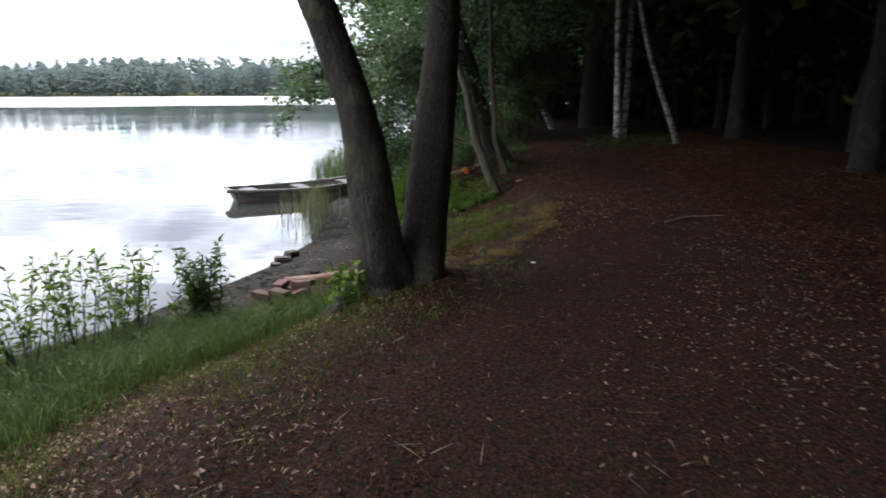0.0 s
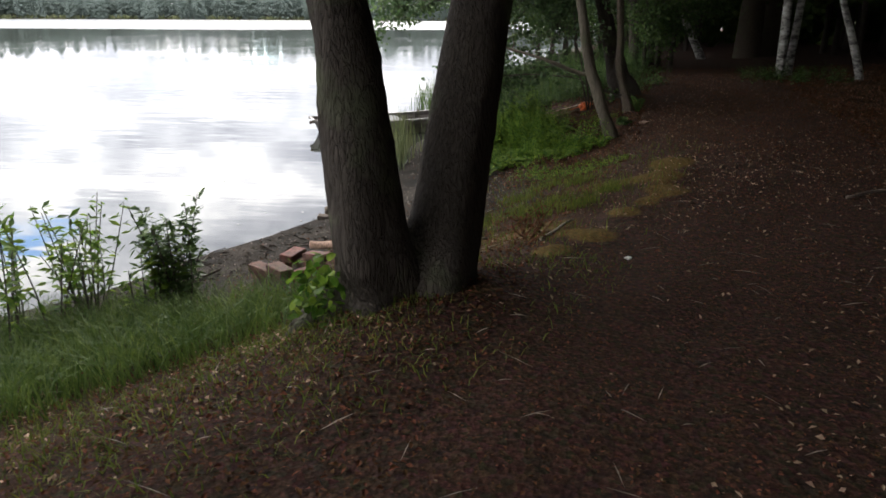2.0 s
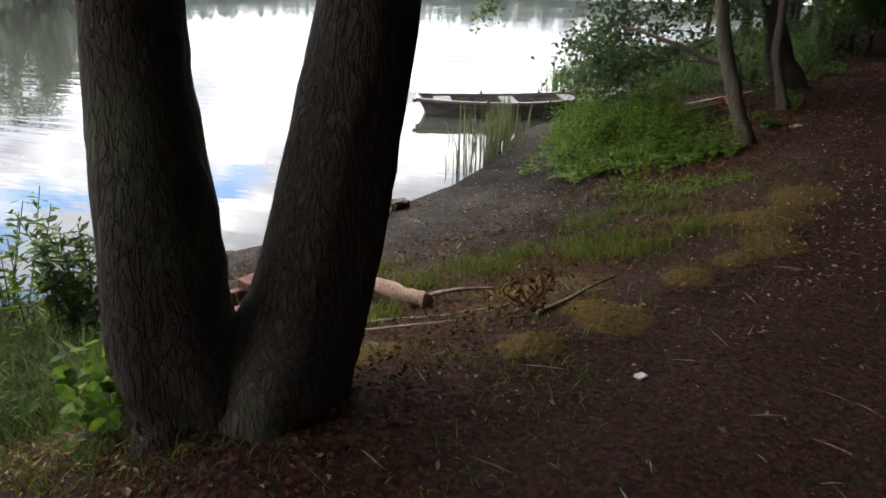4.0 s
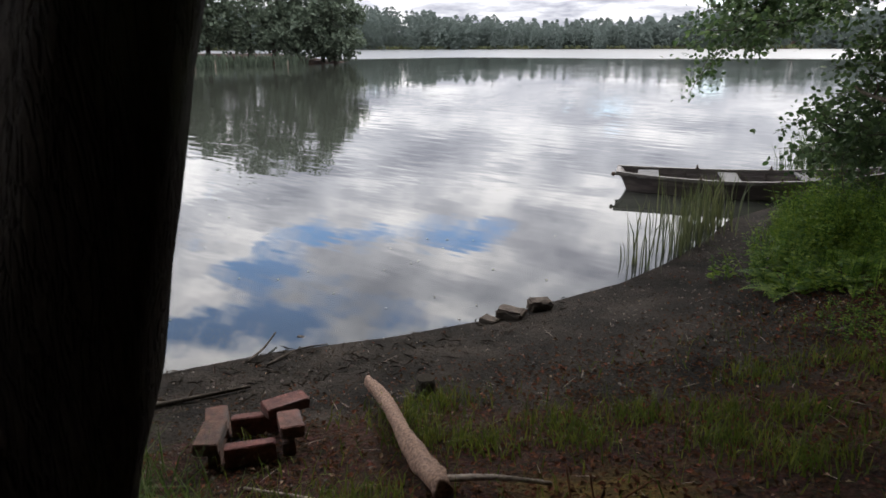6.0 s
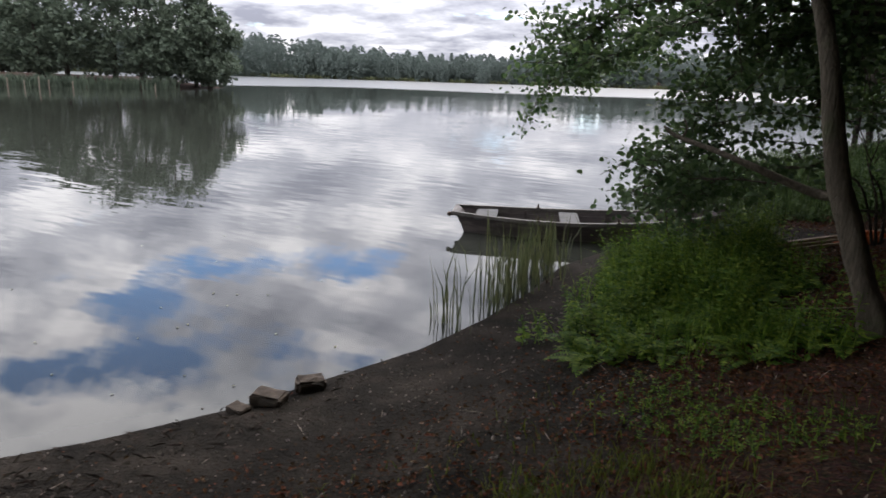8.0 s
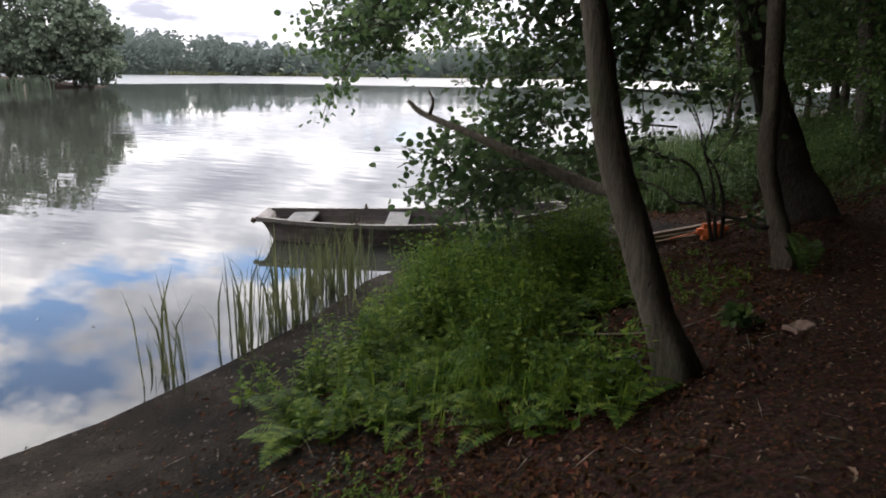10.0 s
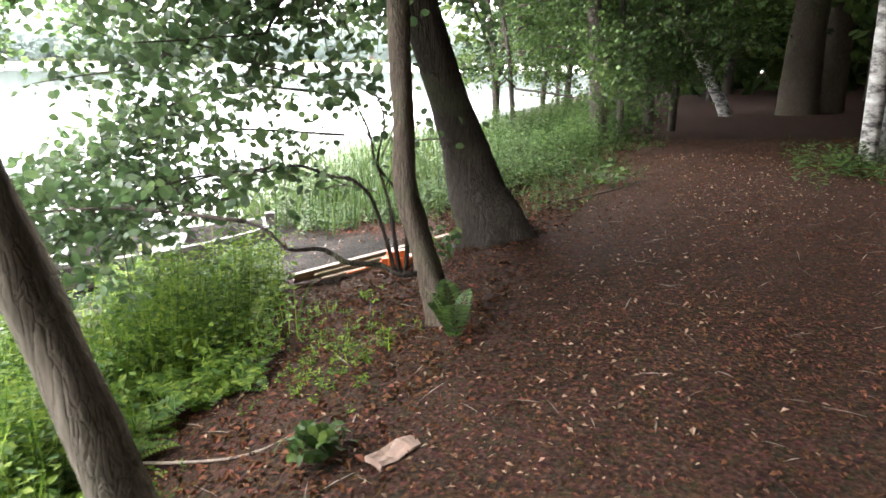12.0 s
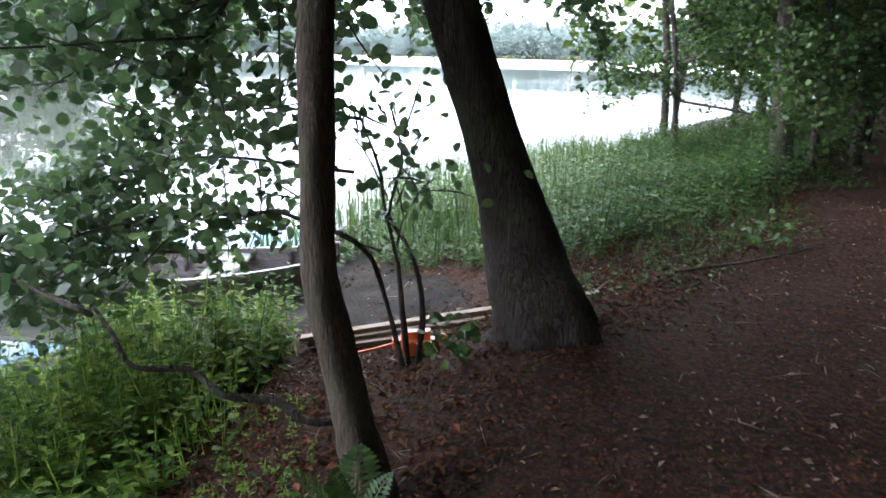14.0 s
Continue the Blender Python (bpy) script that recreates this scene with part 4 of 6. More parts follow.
# the first ten stand out of view, added so their crowns shade the ground
spots = [(4.3, -0.8, 0), (4.8, 2.3, 0), (5.4, 5.0, 0), (2.6, -4.2, 0), (-1.2, -5.5, 1), (3.7, -2.7, 1), (6.4, 0.4, 0), (6.9, 3.2, 0), (7.4, 6.0, 0), (3.4, -6.6, 0), (6.0, 33, 2), (8.5, 31, 2), (7.2, 37, 0), (4.4, 33.5, 2), (9.8, 27.5, 2), (5.4, 41, 0), (10, 36, 0), (11.5, 30, 1), (8, 43, 2), (9.4, 23.5, 2), (12, 25, 2), (8.8, 7.5, 0), (9.5, 13.0, 1), (1.6, 28.5, 2), (3.1, 30.0, 2), (0.7, 32.0, 2), (2.4, 34.5, 1), (4.6, 38.0, 2), (0.9, 38.0, 2), (3.0, 42.0, 0), (6.2, 46.0, 2), (1.0, 46.0, 1), (-0.4, 29.0, 2)]
taken = [(7.75, 10.05), (8.97, 17.7), (7, 17.15), (5.8, 18.7), (6.95, 26.5), (5.3, 26.1)] + [s[:2] for s in spots]


def on_path(x, y):
    """The trodden way, kept clear of trees."""
    px = np.interp(y, [-12, 0, 5, 10, 14, 20, 26, 34, 44], [0.5, 0.8, 1.6, 2.8, 3.4, 4.4, 5.6, 6.6, 8])
    return abs(x - px) < 1.9


for _ in range(4000):
    if len(spots) >= 225:
        break
    x, y = 3 + 40 * rw.uniform() ** 1.3, rw.uniform(-14, 60)
    if rw.uniform() < 0.15:
        x, y = rw.uniform(-9, 6), rw.uniform(-18, -4.5)
    far = math.hypot(x, y)
    if shore_distance(x, y) < 3.0 or on_path(x, y) or (x < 5.5 and -3 < y < 17) or min(math.hypot(x - a, y - b) for a, b in taken) < (1.6 if far < 30 else 2.0):
        continue
    # the glade seen from the first steps
    bearing = math.degrees(math.atan2(x + 0.5, y + 2.0))
    if -5 < bearing < 36 and math.hypot(x + 0.5, y + 2.0) < 24:
        continue
    # the open view between the first steps and the birches
    if y > 2 and x < 7.5 and y < 26 and x < 4.2 + y * 0.16:
        continue
    taken.append((x, y))
    spots.append((x, y, int(rw.choice([0, 1, 2, 2] if far < 30 else [0, 2, 2, 2]))))
# a thicket of low trees closes the view under the crowns
for k in range(34):
    a = radians(14 + 62 * k / 33)
    q = rw.uniform(25, 33)
    x, y = q * math.sin(a), q * math.cos(a)
    if not on_path(x, y):
        spots.append((x, y, 2))
used = set()
for x, y, k in spots:
    m = pose(x, y, ground_z(x, y) - 0.02, 0, 0, rw.uniform(0, 360))
    if k in used:
        o = copy_thing(kinds[k], m)
    else:
        kinds[k].matrix_world = m
        used.add(k)


# dim undergrowth deep in the wood
rk = np.random.default_rng(88)
nk = 9000
ak, qk = np.radians(rk.uniform(5, 88, nk)), rk.uniform(37, 58, nk)
Pk = np.stack([qk * np.sin(ak), qk * np.cos(ak), 0 * ak], 1)
Pk[:, 2] = height(Pk[:, 0], Pk[:, 1]) + 6.5 * rk.uniform(0, 1, nk) ** 1.2
Pk = Pk[shore_distance(Pk[:, 0], Pk[:, 1]) > 0.5]
V, F = leaves(Pk, unit(len(Pk), rk), unit(len(Pk), rk), 1.1 * rk.uniform(0.6, 1.2, len(Pk)), 0.8, 4)
tagged(new("deep_undergrowth", mesh_np("deep_undergrowth", V, F, M_LEAF_FAR)), "dim green undergrowth deep in the wood", "undergrowth", kind="stuff")


# ---- the far side of the lake ----
def far_forest():
    r = np.random.default_rng(9)
    P, S = [], []
    for row, (rad, n) in enumerate(((404, 420), (409, 460), (417, 460), (430, 420))):
        for k in range(n):
            a = radians(r.uniform(-95, 42))
            rr = rad + r.normal(0, 4)
            x, y = rr * math.sin(a), rr * math.cos(a)
            z = ground_z(x, y)
            tall = (15 + 0.9 * row + 4.0 * math.sin(a * 5 + 1) + 1.6 * math.sin(a * 13)) * r.uniform(0.90, 1.08)
            conifer = r.uniform() < 0.3
            m = 150
            u = r.uniform(0.0, 1, m) ** 1.15
            w = (1.02 - u) * tall * 0.26 + 0.4 if conifer else tall * 0.30 * np.sin(np.pi * (0.20 + 0.76 * u))
            ang = r.uniform(0, 6.28, m); q = w * np.sqrt(r.uniform(0.2, 1, m))
            P.append(np.stack([x + q * np.cos(ang), y + q * np.sin(ang), z + u * tall], 1))
            S.append(np.full(m, 1.4 if conifer else 1.9) * r.uniform(0.6, 1.2, m))
    P, S = np.vstack(P), np.concatenate(S)
    # leaf normals kept alike so the crowns shade evenly, as through haze
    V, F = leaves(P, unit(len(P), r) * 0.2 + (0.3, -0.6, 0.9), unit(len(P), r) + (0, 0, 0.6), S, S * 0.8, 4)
    return tagged(new("far_forest", mesh_np("far_forest", V, F, M_FAR_HAZED)), "green mixed forest along the far lake shore, haze put into its colour", "forest", kind="stuff")


def spit_tree(seed, tall, rad, label, low=1.0):
    r = np.random.default_rng(seed)
    t = thing("shore_tree", (0, 0, 0), label, "tree", "trees on the wooded spit")
    child("trunk", tubes_mesh("trunk", [([(0, 0, -0.5), (0.1, 0, tall * 0.3), (0.3, 0.1, tall * 0.85)], [0.35, 0.26, 0.08], 8, 4, 0.05, 0)], M_BARK), t)
    C = crown_points(r, tall * 0.97, rad, low, 90)
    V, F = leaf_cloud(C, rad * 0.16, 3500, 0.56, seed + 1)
    child("crown", mesh_np("crown", V, F, M_SPIT_HAZED), t)
    return t


def spit():
    protos = [spit_tree(201, 14.8, 6.0, "broad leafy tree on the far wooded spit"), spit_tree(202, 12.0, 4.0, "broad leafy tree on the far wooded spit"), spit_tree(203, 10.0, 3.4, "broad leafy tree on the far wooded spit")]
    r = np.random.default_rng(12)
    first = set()
    ux, uy = -115 / 120.5, -36 / 120.5
    nx, ny = uy, -ux
    places = []
    places += [(d, r.uniform(-15, 8), int(r.choice([1, 1, 2]))) for d in np.arange(18, 125, 4.2)]
    places += [(d, r.uniform(-15, -8), 2) for d in np.arange(24, 120, 5.5)]
    for bx, dist, k in ((53.6, 101, 1), (55.6, 100, 0), (59.2, 101, 0), (62.3, 103, 1), (52.6, 99, 2), (57.4, 97, 1), (64.0, 100, 2)):
        x, y = 1.05 - dist * math.sin(radians(bx)), 4.6 + dist * math.cos(radians(bx))
        m = pose(x, y, ground_z(x, y) - 0.1, 0, 0, r.uniform(0, 360))
        if k in first:
            copy_thing(protos[k], m)
        else:
            protos[k].matrix_world = m
            first.add(k)
    for d, side, k in places:
        # side: towards the viewer is negative
        x, y = -95 + ux * d - nx * side, 58 + uy * d - ny * side
        m = pose(x, y, ground_z(x, y) - 0.1, 0, 0, r.uniform(0, 360))
        if k in first:
            copy_thing(protos[k], m)
        else:
            protos[k].matrix_world = m
            first.add(k)


def reed_belt(name, P, tall, r, label, mat, width=0.05, lean=0.25):
    """Upright blades at the points P."""
    n = len(P)
    H = tall * r.uniform(0.5, 1.15, n)
    L = r.normal(0, lean, (n, 2)) * H[:, None]
    a = r.uniform(0, 6.28, n)
    side = np.stack([np.cos(a), np.sin(a), 0 * a], 1) * width * r.uniform(0.6, 1.3, n)[:, None]
    B = P
    M = P + np.stack([L[:, 0] * 0.35, L[:, 1] * 0.35, H * 0.6], 1)
    T = P + np.stack([L[:, 0], L[:, 1], H], 1)
    V = np.stack([B - side * 0.5, B + side * 0.5, M + side * 0.45, T, M - side * 0.45], 1).reshape(-1, 3)
    F = (np.array([(0, 1, 2), (0, 2, 4), (4, 2, 3)])[None] + 5 * np.arange(n)[:, None, None]).reshape(-1, 3)
    return tagged(new(name, mesh_np(name, V, F, mat)), label, "reeds", kind="stuff")


far_forest()
spit()
r = np.random.default_rng(14)
d = r.uniform(-19, 125, 9000); off = 17.2 + r.uniform(0, 2.5, 9000)
ux, uy = -115 / 120.5, -36 / 120.5
round_end = np.sqrt(np.clip(1 - np.clip(-d / 20.0, 0, 1) ** 2, 0, 1))
px, py = -95 + ux * d - uy * off * round_end, 58 + uy * d + ux * off * round_end
# the fringe shares the hazed colour of the spit's leaves
reed_belt("reed_fringe", np.stack([px, py, np.full(9000, -0.1)], 1), 1.5, r, "tall green and tan reeds edging the wooded spit", M_SPIT_HAZED, 0.2)
a = np.radians(r.uniform(-95, 42, 9000)); q = 399 + r.uniform(0, 5, 9000)
reed_belt("far_reeds", np.stack([q * np.sin(a), q * np.cos(a), 0 * a], 1), 2.2, r, "pale strip of reeds along the far shore", M_REED, 0.6)


# ---- the boat ----
def boat():
    """A tarred wooden rowing boat: hull of strakes, rails, thwarts, stem with a ring. Local x runs from the lake end to the landed end."""
    length = 4.05
    t = thing("rowing_boat", (-4.8, 14.0, 0), "old dark tarred wooden rowing boat moored half ashore among reeds", "boat", rz=math.degrees(math.atan2(1.8, 3.54)))
    N = 22

    def section(u):
        half = 0.17 + 0.40 * math.sin(math.pi * min(1, max(0, u * 0.92 + 0.06))) ** 0.7
        top = 0.27 + 0.05 * (2 * u - 1) ** 2 + 0.16 * u ** 3
        bot = -0.13 + 0.10 * (1 - u) ** 4 + 0.20 * u ** 3
        return half, top, bot

    def rake(f):
        """How far the lake end's foot is drawn in under its head."""
        return 0.20 * max(0.0, 1 - f) ** 0.55

    def strake(side, f0, f1, name, mat, lap):
        bm = bmesh.new()
        rows = []
        for k in range(N + 1):
            u = k / N
            half, top, bot = section(u)
            row = []
            for f, out in ((f0, 0.012 * lap), (f1, 0.0), (f1, -0.02), (f0, -0.02 + 0.012 * lap)):
                w = half * (0.72 + 0.28 * f) + out
                curve = rake(f) * max(0.0, 1 - u * 5)
                row.append(bm.verts.new((u * length + curve, side * w, bot + (top - bot) * f)))
            rows.append(row)
        for a_, b_ in zip(rows, rows[1:]):
            for i in range(4):
                bm.faces.new((a_[i], a_[(i + 1) % 4], b_[(i + 1) % 4], b_[i]))
        bm.faces.new(rows[0]); bm.faces.new(rows[-1][::-1])
        bmesh.ops.recalc_face_normals(bm, faces=bm.faces)
        return part(name, bm, mat, t)

    for side in (-1, 1):
        for i in range(4):
            strake(side, i / 4, (i + 1) / 4 + 0.02, "strake", M_BOAT, 1.0)
        bm = bmesh.new()
        rows = []
        for k in range(N + 1):
            u = k / N
            half, top, bot = section(u)
            rows.append([bm.verts.new((u * length, side * (half + dy), top + dz)) for dy, dz in ((0.03, -0.035), (0.03, 0.015), (-0.035, 0.015), (-0.035, -0.035))])
        for a_, b_ in zip(rows, rows[1:]):
            for i in range(4):
                bm.faces.new((a_[i], a_[(i + 1) % 4], b_[(i + 1) % 4], b_[i]))
        bm.faces.new(rows[0]); bm.faces.new(rows[-1][::-1])
        bmesh.ops.recalc_face_normals(bm, faces=bm.faces)
        part("gunwale", bm, M_RAIL, t, "weathered grey rail")
    # bottom boards
    bm = bmesh.new()
    rows = []
    for k in range(N + 1):
        half, top, bot = section(k / N)
        rows.append([bm.verts.new((k / N * length, s * half * 0.74, bot + dz)) for s, dz in ((-1, 0), (1, 0), (1, 0.025), (-1, 0.025))])
    for a_, b_ in zip(rows, rows[1:]):
        for i in range(4):
            bm.faces.new((a_[i], a_[(i + 1) % 4], b_[(i + 1) % 4], b_[i]))
    bm.faces.new(rows[0]); bm.faces.new(rows[-1][::-1])
    bmesh.ops.recalc_face_normals(bm, faces=bm.faces)
    part("bottom", bm, M_BOAT, t)

    def box(name, c, size, mat, label="", rot=0.0, bevel=0.008, parent=t):
        bm = bmesh.new()
        bmesh.ops.create_cube(bm, size=1, matrix=Matrix.Translation(c) @ Matrix.Rotation(rot, 4, "Y") @ Matrix.Diagonal((*size, 1)))
        bmesh.ops.bevel(bm, geom=list(bm.edges), offset=bevel, segments=2, affect="EDGES")
        return part(name, bm, mat, parent, label)

    for u, w in ((0.13, 0.34), (0.45, 0.30), (0.74, 0.30)):
        half, top, bot = section(u)
        box("thwart", (u * length, 0, top - 0.045), (w, half * 1.9, 0.035), M_SEAT, "pale worn seat board")
    for u in (0.28, 0.6, 0.88):
        half, top, bot = section(u)
        for s in (-1, 1):
            box("rib", (u * length, s * (half * 0.86 - 0.01), (top + bot) / 2), (0.045, 0.03, (top - bot) * 0.9), M_BOAT)
    half, top, bot = section(0.0)
    bm = bmesh.new()
    rows = []
    for k in range(9):
        f = k / 8
        w = half * (0.72 + 0.28 * f) - 0.004
        rows.append([bm.verts.new((rake(f) + dx, sy * w, bot + (top - bot) * f + 0.01)) for dx, sy in ((0.004, -1), (0.004, 1), (0.05, 1), (0.05, -1))])
    for a_, b_ in zip(rows, rows[1:]):
        for i in range(4):
            bm.faces.new((a_[i], a_[(i + 1) % 4], b_[(i + 1) % 4], b_[i]))
    bm.faces.new(rows[0]); bm.faces.new(rows[-1][::-1])
    bmesh.ops.recalc_face_normals(bm, faces=bm.faces)
    part("lake_end_board", bm, M_BOAT, t)
    half1, top1, bot1 = section(1.0)
    box("landed_end_board", (length - 0.03, 0, (top1 + bot1) / 2 + 0.01), (0.06, half1 * 1.95, top1 - bot1 + 0.02), M_BOAT)
    box("stem_post", (length + 0.02, 0, top1 + 0.02), (0.10, 0.10, 0.20), M_BOAT, "upright post at the landed end")
    # mooring eye and chain stub on the lake end
    bm = bmesh.new()
    bmesh.ops.create_uvsphere(bm, u_segments=12, v_segments=8, radius=0.038, matrix=Matrix.Translation((-0.035, -half, 0.285)))
    bmesh.ops.create_cone(bm, cap_ends=True, segments=10, radius1=0.018, radius2=0.018, depth=0.12, matrix=Matrix.Translation((0.02, -half, 0.28)) @ Matrix.Rotation(radians(90), 4, "Y"))
    part("mooring_eye", bm, M_IRON, t, "rusty iron mooring eye")
    for s, u in ((1, 0.33), (-1, 0.33), (1, 0.62), (-1, 0.62)):
        half, top, bot = section(u)
        bm = bmesh.new()
        bmesh.ops.create_cone(bm, cap_ends=True, segments=10, radius1=0.02, radius2=0.014, depth=0.07, matrix=Matrix.Translation((u * length, s * half, top + 0.045)))
        bmesh.ops.create_cone(bm, cap_ends=True, segments=10, radius1=0.034, radius2=0.034, depth=0.015, matrix=Matrix.Translation((u * length, s * half, top + 0.02)))
        part("rowlock", bm, M_IRON, t, "iron rowlock on the rail")
    return t


boat()


# ---- low growth ----
def stuff(name, V, F, mat, label, category):
    return tagged(new(name, mesh_np(name, V, F, mat)), label, category, kind="stuff")


def scatter(n, box, keep, r):
    """Points on the ground within a box, kept by a chance that depends on the place."""
    x, y = r.uniform(box[0], box[1], n), r.uniform(box[2], box[3], n)
    s = shore_distance(x, y)
    ok = r.uniform(0, 1, n) < keep(x, y, s)
    x, y = x[ok], y[ok]
    return np.stack([x, y, height(x, y)], 1)


def bump(v, lo, hi, soft):
    return np.clip((v - lo) / soft, 0, 1) * np.clip((hi - v) / soft, 0, 1)


def herb_leaves(P, r, tall, leaf, pairs=6):
    """Upright herbs with pairs of toothed leaves up the stem: leaf and stem polygons."""
    n = len(P)
    H = np.asarray(tall) * r.uniform(0.5, 1.2, n)
    tilt = r.normal(0, 0.18, (n, 2))
    C, D, L = [], [], []
    for k in range(pairs):
        u = (k + 1) / pairs
        a0 = r.uniform(0, 6.28, n)
        for flip in (0, math.pi):
            a = a0 + flip
            d = np.stack([np.cos(a), np.sin(a), r.uniform(-0.35, 0.3, n)], 1)
            c = P + np.stack([tilt[:, 0] * H * u, tilt[:, 1] * H * u, H * u], 1) + d * leaf * 0.5
            C.append(c); D.append(d); L.append(leaf * (1.15 - 0.55 * u) * r.uniform(0.7, 1.2, n))
    C, D, L = np.vstack(C), np.vstack(D), np.concatenate(L)
    V, F = leaves(C, np.array([0, 0, 1.0]) + 0.45 * unit(len(C), r), D, L, L * 0.55, 4)
    a = r.uniform(0, 6.28, n)
    side = np.stack([np.cos(a), np.sin(a), 0 * a], 1) * 0.005
    top = P + np.stack([tilt[:, 0] * H, tilt[:, 1] * H, H], 1)
    S = np.stack([P - side, P + side, top + side * 0.4, top - side * 0.4], 1).reshape(-1, 3)
    F2 = np.arange(4 * n).reshape(n, 4) + len(V)
    return np.vstack([V, S]), np.vstack([F, F2])


def grass_blades(P, r, tall, width=0.006, lean=0.5):
    n = len(P)
    H = tall * r.uniform(0.4, 1.25, n)
    L = np.clip(r.normal(0, lean, (n, 2)), -1, 1) * H[:, None]
    a = r.uniform(0, 6.28, n)
    side = np.stack([np.cos(a), np.sin(a), 0 * a], 1) * width * r.uniform(0.7, 1.4, n)[:, None]
    M = P + np.stack([L[:, 0] * 0.3, L[:, 1] * 0.3, H * 0.6], 1)
    T = P + np.stack([L[:, 0], L[:, 1], H * 0.93], 1)
    V = np.stack([P - side, P + side, M + side * 0.8, T, M - side * 0.8], 1).reshape(-1, 3)
    return V, (np.array([(0, 1, 2), (0, 2, 4), (4, 2, 3)])[None] + 5 * np.arange(n)[:, None, None]).reshape(-1, 3)


def fronds(base, r, count, length, lift=0.0):
    """Fern fronds: an arching rib with two rows of narrow leaflets."""
    out = []
    for k in range(count):
        a = r.uniform(0, 6.28); L = length * r.uniform(0.7, 1.15); m = 15
        u = np.linspace(0.05, 1, m)
        d = np.array([math.cos(a), math.sin(a), 0])
        rise, reach = r.uniform(0.5, 0.9) + lift, 0.75 - 0.45 * lift
        C = np.array(base) + d * (u * L * reach)[:, None] + np.array([0, 0, 1]) * (L * (rise * u - 0.55 * u * u))[:, None]
        tang = d * reach + np.array([0, 0, 1]) * (rise - 1.1 * u)[:, None]
        tang /= np.linalg.norm(tang, axis=1)[:, None]
        side = np.array([-d[1], d[0], 0])
        W = L * 0.20 * np.sin(np.pi * np.clip(0.15 + 0.85 * u, 0, 1)) + 0.006
        pts, dirs, ln = [], [], []
        for s in (-1, 1):
            q = side * s + tang * 0.35
            pts.append(C + q * (W * 0.5)[:, None]); dirs.append(q); ln.append(W)
        P, D, LL = np.vstack(pts), np.vstack(dirs), np.concatenate(ln)
        N = np.cross(np.vstack([tang, tang]), D); N = np.where(N[:, 2:] < 0, -N, N)
        V, F = leaves(P, N, D, LL, np.full(len(P), L / m * 0.85), 4, 0.05)
        rib = np.stack([C - side * 0.003, C + side * 0.003], 1).reshape(-1, 3)
        i = np.arange(m - 1) * 2
        F = np.vstack([F, np.stack([i, i + 1, i + 3, i + 2], 1) + len(V)])
        V = np.vstack([V, rib])
        out.append((V, F))
    return out


def joined(pieces):
    Vs, Fs, off = [], [], 0
    for V, F in pieces:
        Vs.append(V); Fs.append(F + off); off += len(V)
    return np.vstack(Vs), np.vstack(Fs)


r = np.random.default_rng(301)
walkway = lambda x, y: np.abs(x - np.interp(y, [-6, 0, 5, 10, 14, 20, 30], [0.6, 0.9, 1.6, 2.8, 3.4, 4.4, 6.5]))

# leaf litter: dense on the woodland floor, thin on the beach
P = scatter(430000, (-4, 9, -3.5, 21), lambda x, y, s: (1 - 0.92 * gravel(x, y)) * (1 - 0.75 * np.clip(hump(x, y, False), 0, 1)) * np.clip((s - 0.8) / 1.5, 0.02, 1) * (s > 0.05) * np.clip(1.25 - np.hypot(x - 1, y - 8) / 18, 0.15, 1) * np.clip(0.75 + 0.5 * waves(x, y, 2.3, 15), 0, 1), r)
n = len(P)
N = unit(n, r) * 0.55 + (0, 0, 1)
L = r.uniform(0.012, 0.040, n) * np.where(walkway(P[:, 0], P[:, 1]) < 1.4, 0.7, 1.1) * np.clip(0.85 + 0.04 * (P[:, 1] - 3), 0.8, 1.2)
V, F = leaves(P + (0, 0, 0.010), N, unit(n, r), L, L * r.uniform(0.3, 0.8, n), 4, 0.3)
stuff("leaf_litter", V, F, M_DRY, "brown fallen leaves and bark bits on the ground", "leaf litter")

# faded leaves, strewn thickly so their paleness also gives the floor its glints
P = scatter(64000, (-4, 8, -3.5, 19), lambda x, y, s: np.clip((s - 1.0) / 1.5, 0.03, 1) * (1 - 0.9 * gravel(x, y)) * np.clip(0.35 + 0.9 * waves(x, y, 1.7, 35) + 0.5 * (y < 4.2) * bump(s, 2.0, 4.6, 0.6), 0.06, 1) * 0.8, r)
n = len(P)
L = r.uniform(0.010, 0.040, n)
V, F = leaves(P + (0, 0, 0.016), unit(n, r) * 0.6 + (0, 0, 1), unit(n, r), L, L * r.uniform(0.25, 0.7, n), 4, 0.35)
stuff("faded_leaves", V, F, M_FADED_LIT, "faded fallen leaves among the brown litter, colour lightened for glints", "leaf litter")

# faded leaves along the bank's lip, their pale colour also standing for lit litter
P = scatter(22000, (-5, 1.5, -3.5, 4.3), lambda x, y, s: bump(s, 2.4, 5.2, 0.7) * np.clip(0.35 + 1.1 * waves(x, y, 2.4, 71), 0, 1) * np.clip((-0.6 - x) / 0.6, 0, 1), r)
n = len(P)
L = r.uniform(0.018, 0.05, n)
V, F = leaves(P + (0, 0, 0.02), unit(n, r) * 0.7 + (0, 0, 1), unit(n, r), L, L * r.uniform(0.25, 0.6, n), 4, 0.35)
stuff("bank_leaves", V, F, M_FADED_LIT, "faded buff leaves along the bank's lip, pale colour standing for lit litter", "leaf litter")

# fine twigs among the litter
P = scatter(3600, (-3.5, 8, -3.5, 18), lambda x, y, s: np.clip((s - 0.4) / 2, 0.06, 1) * 0.6, r)
n = len(P)
a = r.uniform(0, 6.28, n); ll = r.uniform(0.05, 0.24, n)
d = np.stack([np.cos(a), np.sin(a), r.normal(0, 0.12, n)], 1)
